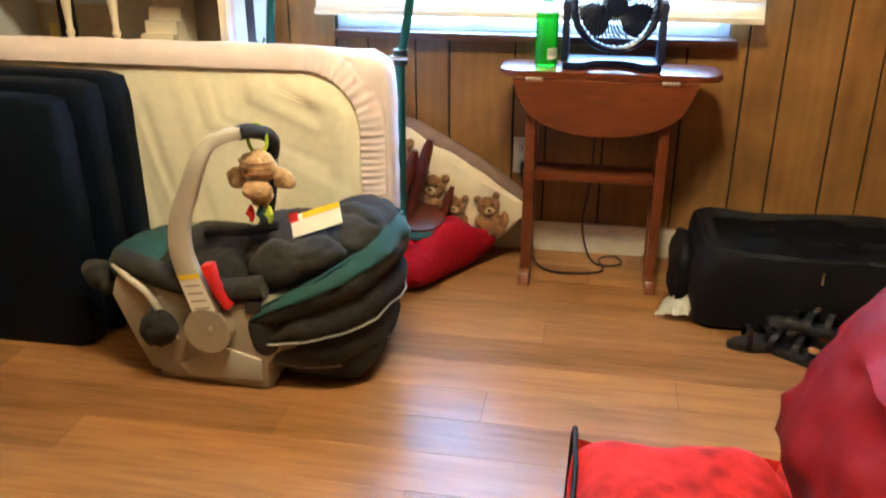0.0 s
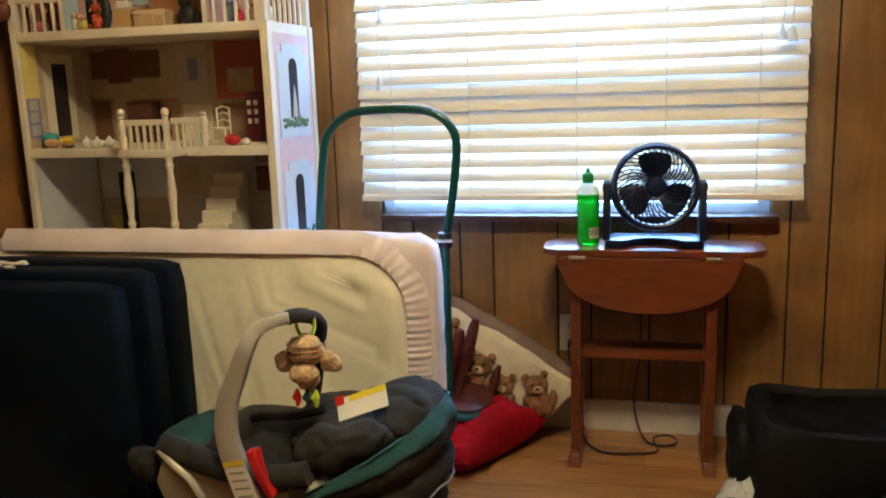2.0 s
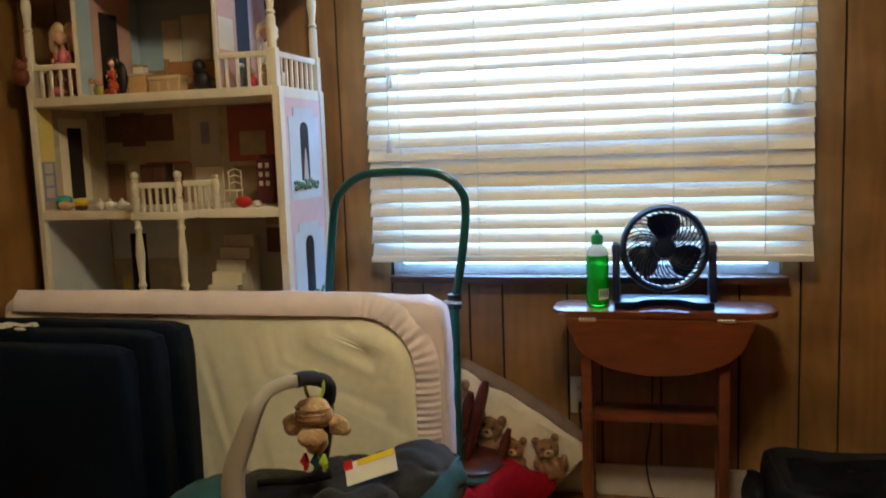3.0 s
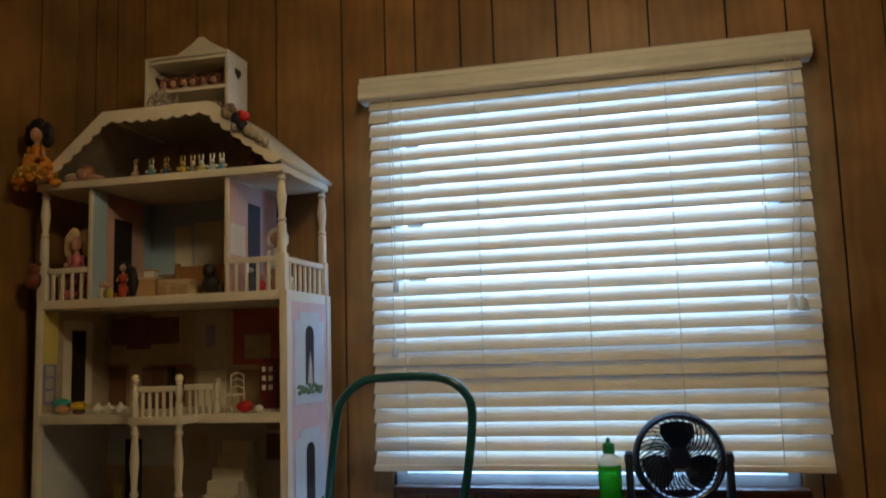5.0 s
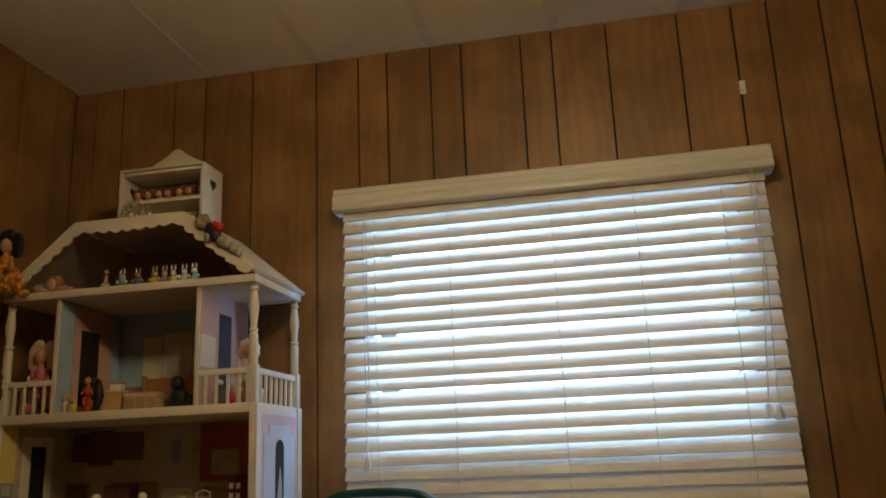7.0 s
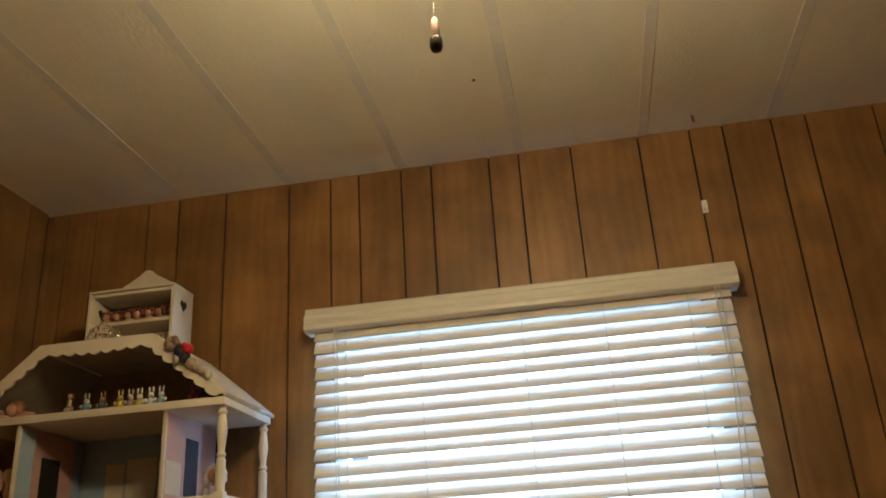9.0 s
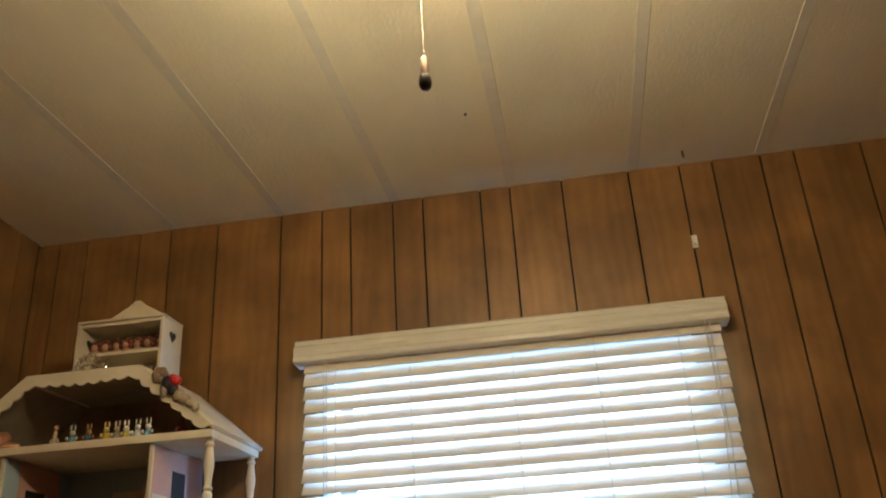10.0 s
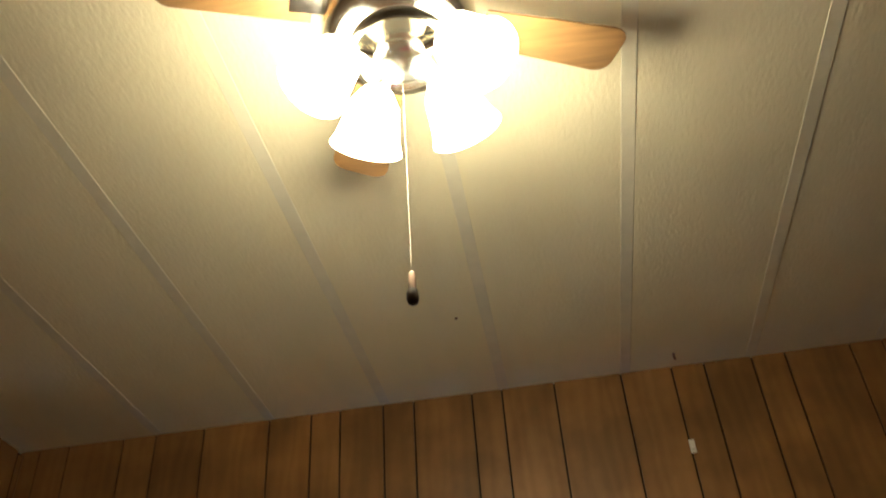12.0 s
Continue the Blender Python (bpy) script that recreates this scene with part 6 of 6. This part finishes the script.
mini("toy_chest", "brown wooden toy dresser in the dollhouse bedroom", "toy furniture", [("body", (-1.105, -0.16, F2), (-1.03, -0.11, F2 + 0.09), OAK), ("drawer", (-1.1, -0.163, F2 + 0.05), (-1.035, -0.1605, F2 + 0.08), TAN), ("drawer", (-1.1, -0.163, F2 + 0.01), (-1.035, -0.1605, F2 + 0.04), TAN)])
lumps("toy_dog", "black curly toy dog in the dollhouse bedroom", "toy", [((-1.055, -0.33, F2 + 0.03), (0.028, 0.022, 0.03), BLACK), ((-1.06, -0.335, F2 + 0.07), (0.02, 0.02, 0.022), BLACK), ((-1.02, -0.33, F2 + 0.018), (0.012, 0.012, 0.02), (0.05, 0.03, 0.02))])
# attic row
for x, cols in ((-1.235, ((0.12, 0.30, 0.42), (0.50, 0.46, 0.38))), (-1.185, ((0.05, 0.12, 0.2), (0.35, 0.2, 0.08))), (-1.13, ((0.6, 0.42, 0.03), (0.52, 0.40, 0.18))), (-1.098, ((0.30, 0.25, 0.2), (0.48, 0.40, 0.30))), (-1.07, ((0.55, 0.45, 0.10), WHITE)), (-1.035, ((0.55, 0.6, 0.65), WHITE)), (-1.003, ((0.16, 0.36, 0.48), WHITE))):
    z, y = F3, -0.365
    lumps("toy_rabbit", "tiny toy rabbit figure standing in the dollhouse attic", "toy figure", [((x, y, z + 0.014), (0.012, 0.010, 0.014), cols[0]), ((x, y, z + 0.034), (0.009, 0.009, 0.009), cols[1]), ((x - 0.006, y, z + 0.05), (0.003, 0.003, 0.010), cols[1]), ((x + 0.006, y, z + 0.05), (0.003, 0.003, 0.010), cols[1]), ((x - 0.014, y - 0.004, z + 0.02), (0.005, 0.004, 0.006), cols[1]), ((x + 0.014, y - 0.004, z + 0.02), (0.005, 0.004, 0.006), cols[1])], "rabbit figures in the attic")
doll("small brown-haired doll sitting in the dollhouse attic", -1.305, -0.34, F3, 0.075, (0.50, 0.40, 0.28), (0.08, 0.04, 0.02), arms=False)
lumps("baby_doll", "small brown-haired baby doll lying in the dollhouse attic", "doll", [((-1.470, -0.350, F3 + 0.034), (0.030, 0.026, 0.030), (0.36, 0.15, 0.07)), ((-1.470, -0.372, F3 + 0.030), (0.018, 0.010, 0.019), SKIN), ((-1.515, -0.36, F3 + 0.020), (0.024, 0.018, 0.018), (0.50, 0.36, 0.26)), ((-1.428, -0.365, F3 + 0.013), (0.034, 0.013, 0.012), SKIN), ((-1.500, -0.372, F3 + 0.012), (0.026, 0.012, 0.011), SKIN)])
doll("small doll in dark red inside the dollhouse attic", -0.905, -0.36, F3, 0.085, (0.16, 0.015, 0.02), BLACK, arms=False)
# middle storey
lumps("toy_hat", "teal toy hat on a peach block in the dollhouse kitchen", "toy", [((-1.545, -0.34, F1 + 0.028), (0.026, 0.022, 0.02), (0.03, 0.34, 0.30)), ((-1.525, -0.36, F1 + 0.015), (0.026, 0.015, 0.015), (0.60, 0.34, 0.16))])
lumps("toy_cake", "yellow toy cake on a brown stand in the dollhouse kitchen", "toy", [((-1.475, -0.355, F1 + 0.008), (0.022, 0.018, 0.009), (0.14, 0.06, 0.03)), ((-1.475, -0.355, F1 + 0.024), (0.024, 0.020, 0.013), (0.72, 0.50, 0.03))])
for x in (-1.405, -1.37, -1.33):
    lumps("toy_teapot", "tiny white china toy teapot in the dollhouse kitchen", "toy", [((x, -0.36, F1 + 0.014), (0.015, 0.013, 0.014), WHITE), ((x + 0.017, -0.36, F1 + 0.017), (0.007, 0.004, 0.005), WHITE), ((x, -0.36, F1 + 0.03), (0.005, 0.005, 0.004), WHITE)], "white toy china")
mini("toy_cabinet", "dark brown toy kitchen cabinet", "toy furniture", [("body", (-1.40, -0.15, F1), (-1.31, -0.10, F1 + 0.13), DK), ("door", (-1.395, -0.154, F1 + 0.01), (-1.358, -0.1505, F1 + 0.12), (0.10, 0.035, 0.018)), ("door", (-1.352, -0.154, F1 + 0.01), (-1.315, -0.1505, F1 + 0.12), (0.10, 0.035, 0.018))])
mini("toy_dresser", "dark red toy dresser with white hearts", "toy furniture", [("body", (-0.955, -0.22, F1), (-0.895, -0.13, F1 + 0.135), (0.11, 0.012, 0.02)), ("crown", (-0.952, -0.21, F1 + 0.1352), (-0.898, -0.14, F1 + 0.15), (0.11, 0.012, 0.02))] + [("plate", (-0.948 + 0.022 * i, -0.223, F1 + 0.055 + 0.027 * j), (-0.935 + 0.022 * i, -0.2203, F1 + 0.07 + 0.027 * j), WHITE) for i in range(2) for j in range(3)])
wire = thing("toy_chair", "white wire toy garden chair in the dollhouse", "toy furniture", (-0.96, -0.33, F1))
for x in (-1.0, -0.96):
    part("leg", bm_tube([(x, -0.35, F1), (x, -0.345, F1 + 0.045)], 0.002, 6), "white", wire)
    part("leg", bm_tube([(x, -0.31, F1), (x, -0.315, F1 + 0.105)], 0.002, 6), "white", wire)
part("seat", bm_box((-1.003, -0.352, F1 + 0.0452), (-0.957, -0.31, F1 + 0.05), bevel=0.001), "white", wire)
for zz in (0.065, 0.085, 0.103):
    part("back_bar", bm_tube([(-1.0, -0.314, F1 + zz), (-0.98, -0.314, F1 + zz + 0.008), (-0.96, -0.314, F1 + zz)], 0.002, 6), "white", wire)
lumps("toy_bag", "red toy bag on the dollhouse floor", "toy", [((-0.925, -0.375, F1 + 0.017), (0.026, 0.012, 0.017), (0.50, 0.015, 0.015)), ((-0.885, -0.37, F1 + 0.010), (0.014, 0.012, 0.011), WHITE)])
single("toy_phone", bm_box((-0.93, -0.32, F0 + 0.03), (-0.905, -0.31, F0 + 0.075), bevel=0.003), paint((0.60, 0.06, 0.06)), "small red toy phone on the lowest dollhouse floor", "toy")
single("toy_mat", bm_box((-0.98, -0.38, F0 + 0.0005), (-0.85, -0.25, F0 + 0.0298), bevel=0.004), paint((0.6, 0.5, 0.4)), "low beige toy platform on the lowest dollhouse floor", "toy")

# ---- figures and tiara by the hutch ----
for i in range(7):
    rnd = random.Random(i + 40)
    x = -1.288 + 0.036 * i + rnd.uniform(-0.004, 0.004)
    hair = (0.14 + 0.08 * rnd.random(), 0.045, 0.025)
    curls = [((x + 0.014 * math.cos(a), -0.212, RZ + 0.138 + 0.013 * math.sin(a)), (0.009, 0.009, 0.010), hair) for a in (-0.4, 0.5, 1.57, 2.6, 3.6)]
    lumps("china_figure", "little brown-haired china figure on the hutch shelf", "figurine", [((x, -0.21, RZ + 0.1145), (0.017, 0.014, 0.017), (0.34, 0.17, 0.10) if i % 2 else (0.46, 0.33, 0.24)), ((x, -0.222, RZ + 0.134), (0.010, 0.009, 0.012), SKIN)] + curls, "figures on the hutch shelf")
for i in range(4):
    x = -1.24 + 0.05 * i
    lumps("china_figure", "little pale china figure on the hutch's lower shelf", "figurine", [((x, -0.22, RZ + 0.026), (0.014, 0.012, 0.016), (0.5, 0.42, 0.32)), ((x, -0.22, RZ + 0.05), (0.010, 0.009, 0.011), (0.3, 0.2, 0.14))], "figures on the hutch shelf")
ti = thing("tiara", "silver scrollwork tiara lying on the dollhouse roof", "tiara", (-1.22, -0.34, RZ))
for k in range(7):
    u = (k - 3) / 3
    cx, cy = -1.214 + 0.050 * u, -0.362 + 0.022 * u * u
    hh = 0.034 * (1 - 0.32 * abs(u))
    part("scroll", bm_tube([(cx + (0.015 - 0.0006 * i) * math.cos(i * 0.5 + 1.6 * u), cy, RZ + 0.001 + hh + (hh * 1.0 - 0.0006 * i) * math.sin(i * 0.5 + 1.6 * u)) for i in range(17)], 0.0021, 6), "chrome", ti)
    part("jewel", bm_blob((cx, cy - 0.001, RZ + 0.004 + 2 * hh), (0.0028, 0.0028, 0.0032), sub=1), "chrome", ti)
part("headband", bm_tube([(-1.214 + 0.060 * (i - 8) / 8, -0.362 + 0.028 * ((i - 8) / 8) ** 2, RZ + 0.003 + 0.030 * (1 - ((i - 8) / 8) ** 2)) for i in range(17)], 0.003, 6), "chrome", ti)

# ---- pieces of walls and floor ----
GROOVES = [-1.69, -1.616, -1.505, -1.299, -1.178, -0.999, -0.761, -0.61, -0.507, -0.355, -0.248, -0.046, 0.057, 0.235, 0.46, 0.628, 0.735, 0.89, 0.998, 1.206, 1.309, 1.45, 1.63, 1.74, 1.94, 2.05, 2.23, 2.35, 2.46, 2.67, 2.78, 2.94, 3.12, 3.3]
G = 0.0032


def board(parent, lo, hi):
    part("plank", bm_box(lo, hi), "panel", parent, smooth=False)


for x0, x1 in zip(GROOVES, GROOVES[1:]):
    a, b = x0 + G, x1 - G
    if b <= OX0 or a >= OX1:
        board(wall_north, (a, 0.0, 0.0), (b, 0.010, H))
        continue
    board(wall_north, (a, 0.0, 0.0), (b, 0.010, OZ0 - 0.001))
    board(wall_north, (a, 0.0, OZ1), (b, 0.010, H))
    if a < OX0:
        board(wall_north, (a, 0.0, OZ0 - 0.001), (OX0, 0.010, OZ1))
    if b > OX1:
        board(wall_north, (OX1, 0.0, OZ0 - 0.001), (b, 0.010, OZ1))
WID = [0.103, 0.178, 0.225, 0.168, 0.107, 0.155, 0.108, 0.208]
for wall, side in ((wall_west, XL), (wall_east, XR)):
    y, i = -0.015, 0
    while y > YB:
        w = min(WID[i % 8], y - YB)
        board(wall, (min(side, side - 0.010 if side < 0 else side + 0.010), y - w + G, 0.0), (max(side, side - 0.010 if side < 0 else side + 0.010), y - G, H))
        y -= w
        i += 1
x, i = XL, 3
while x < XR:
    w = min(WID[i % 8], XR - x)
    board(wall_south, (x + G, YB - 0.010, 0), (x + w - G, YB, H))
    x += w
    i += 1

PW, PL = 0.128, 1.2
row, y = 0, -0.0005
while y > YB:
    x = XL - 0.05 - (row * 0.437) % PL
    while x < XR:
        x0, x1 = max(x, XL), min(x + PL, XR)
        if x1 - x0 > 0.02:
            part("floor_plank", bm_box((x0 + 0.0004, max(y - PW, YB) + 0.0004, -0.003), (x1 - 0.0004, y - 0.0004, 0.0)), "floor", floor, smooth=False)
        x += PL
    y -= PW
    row += 1
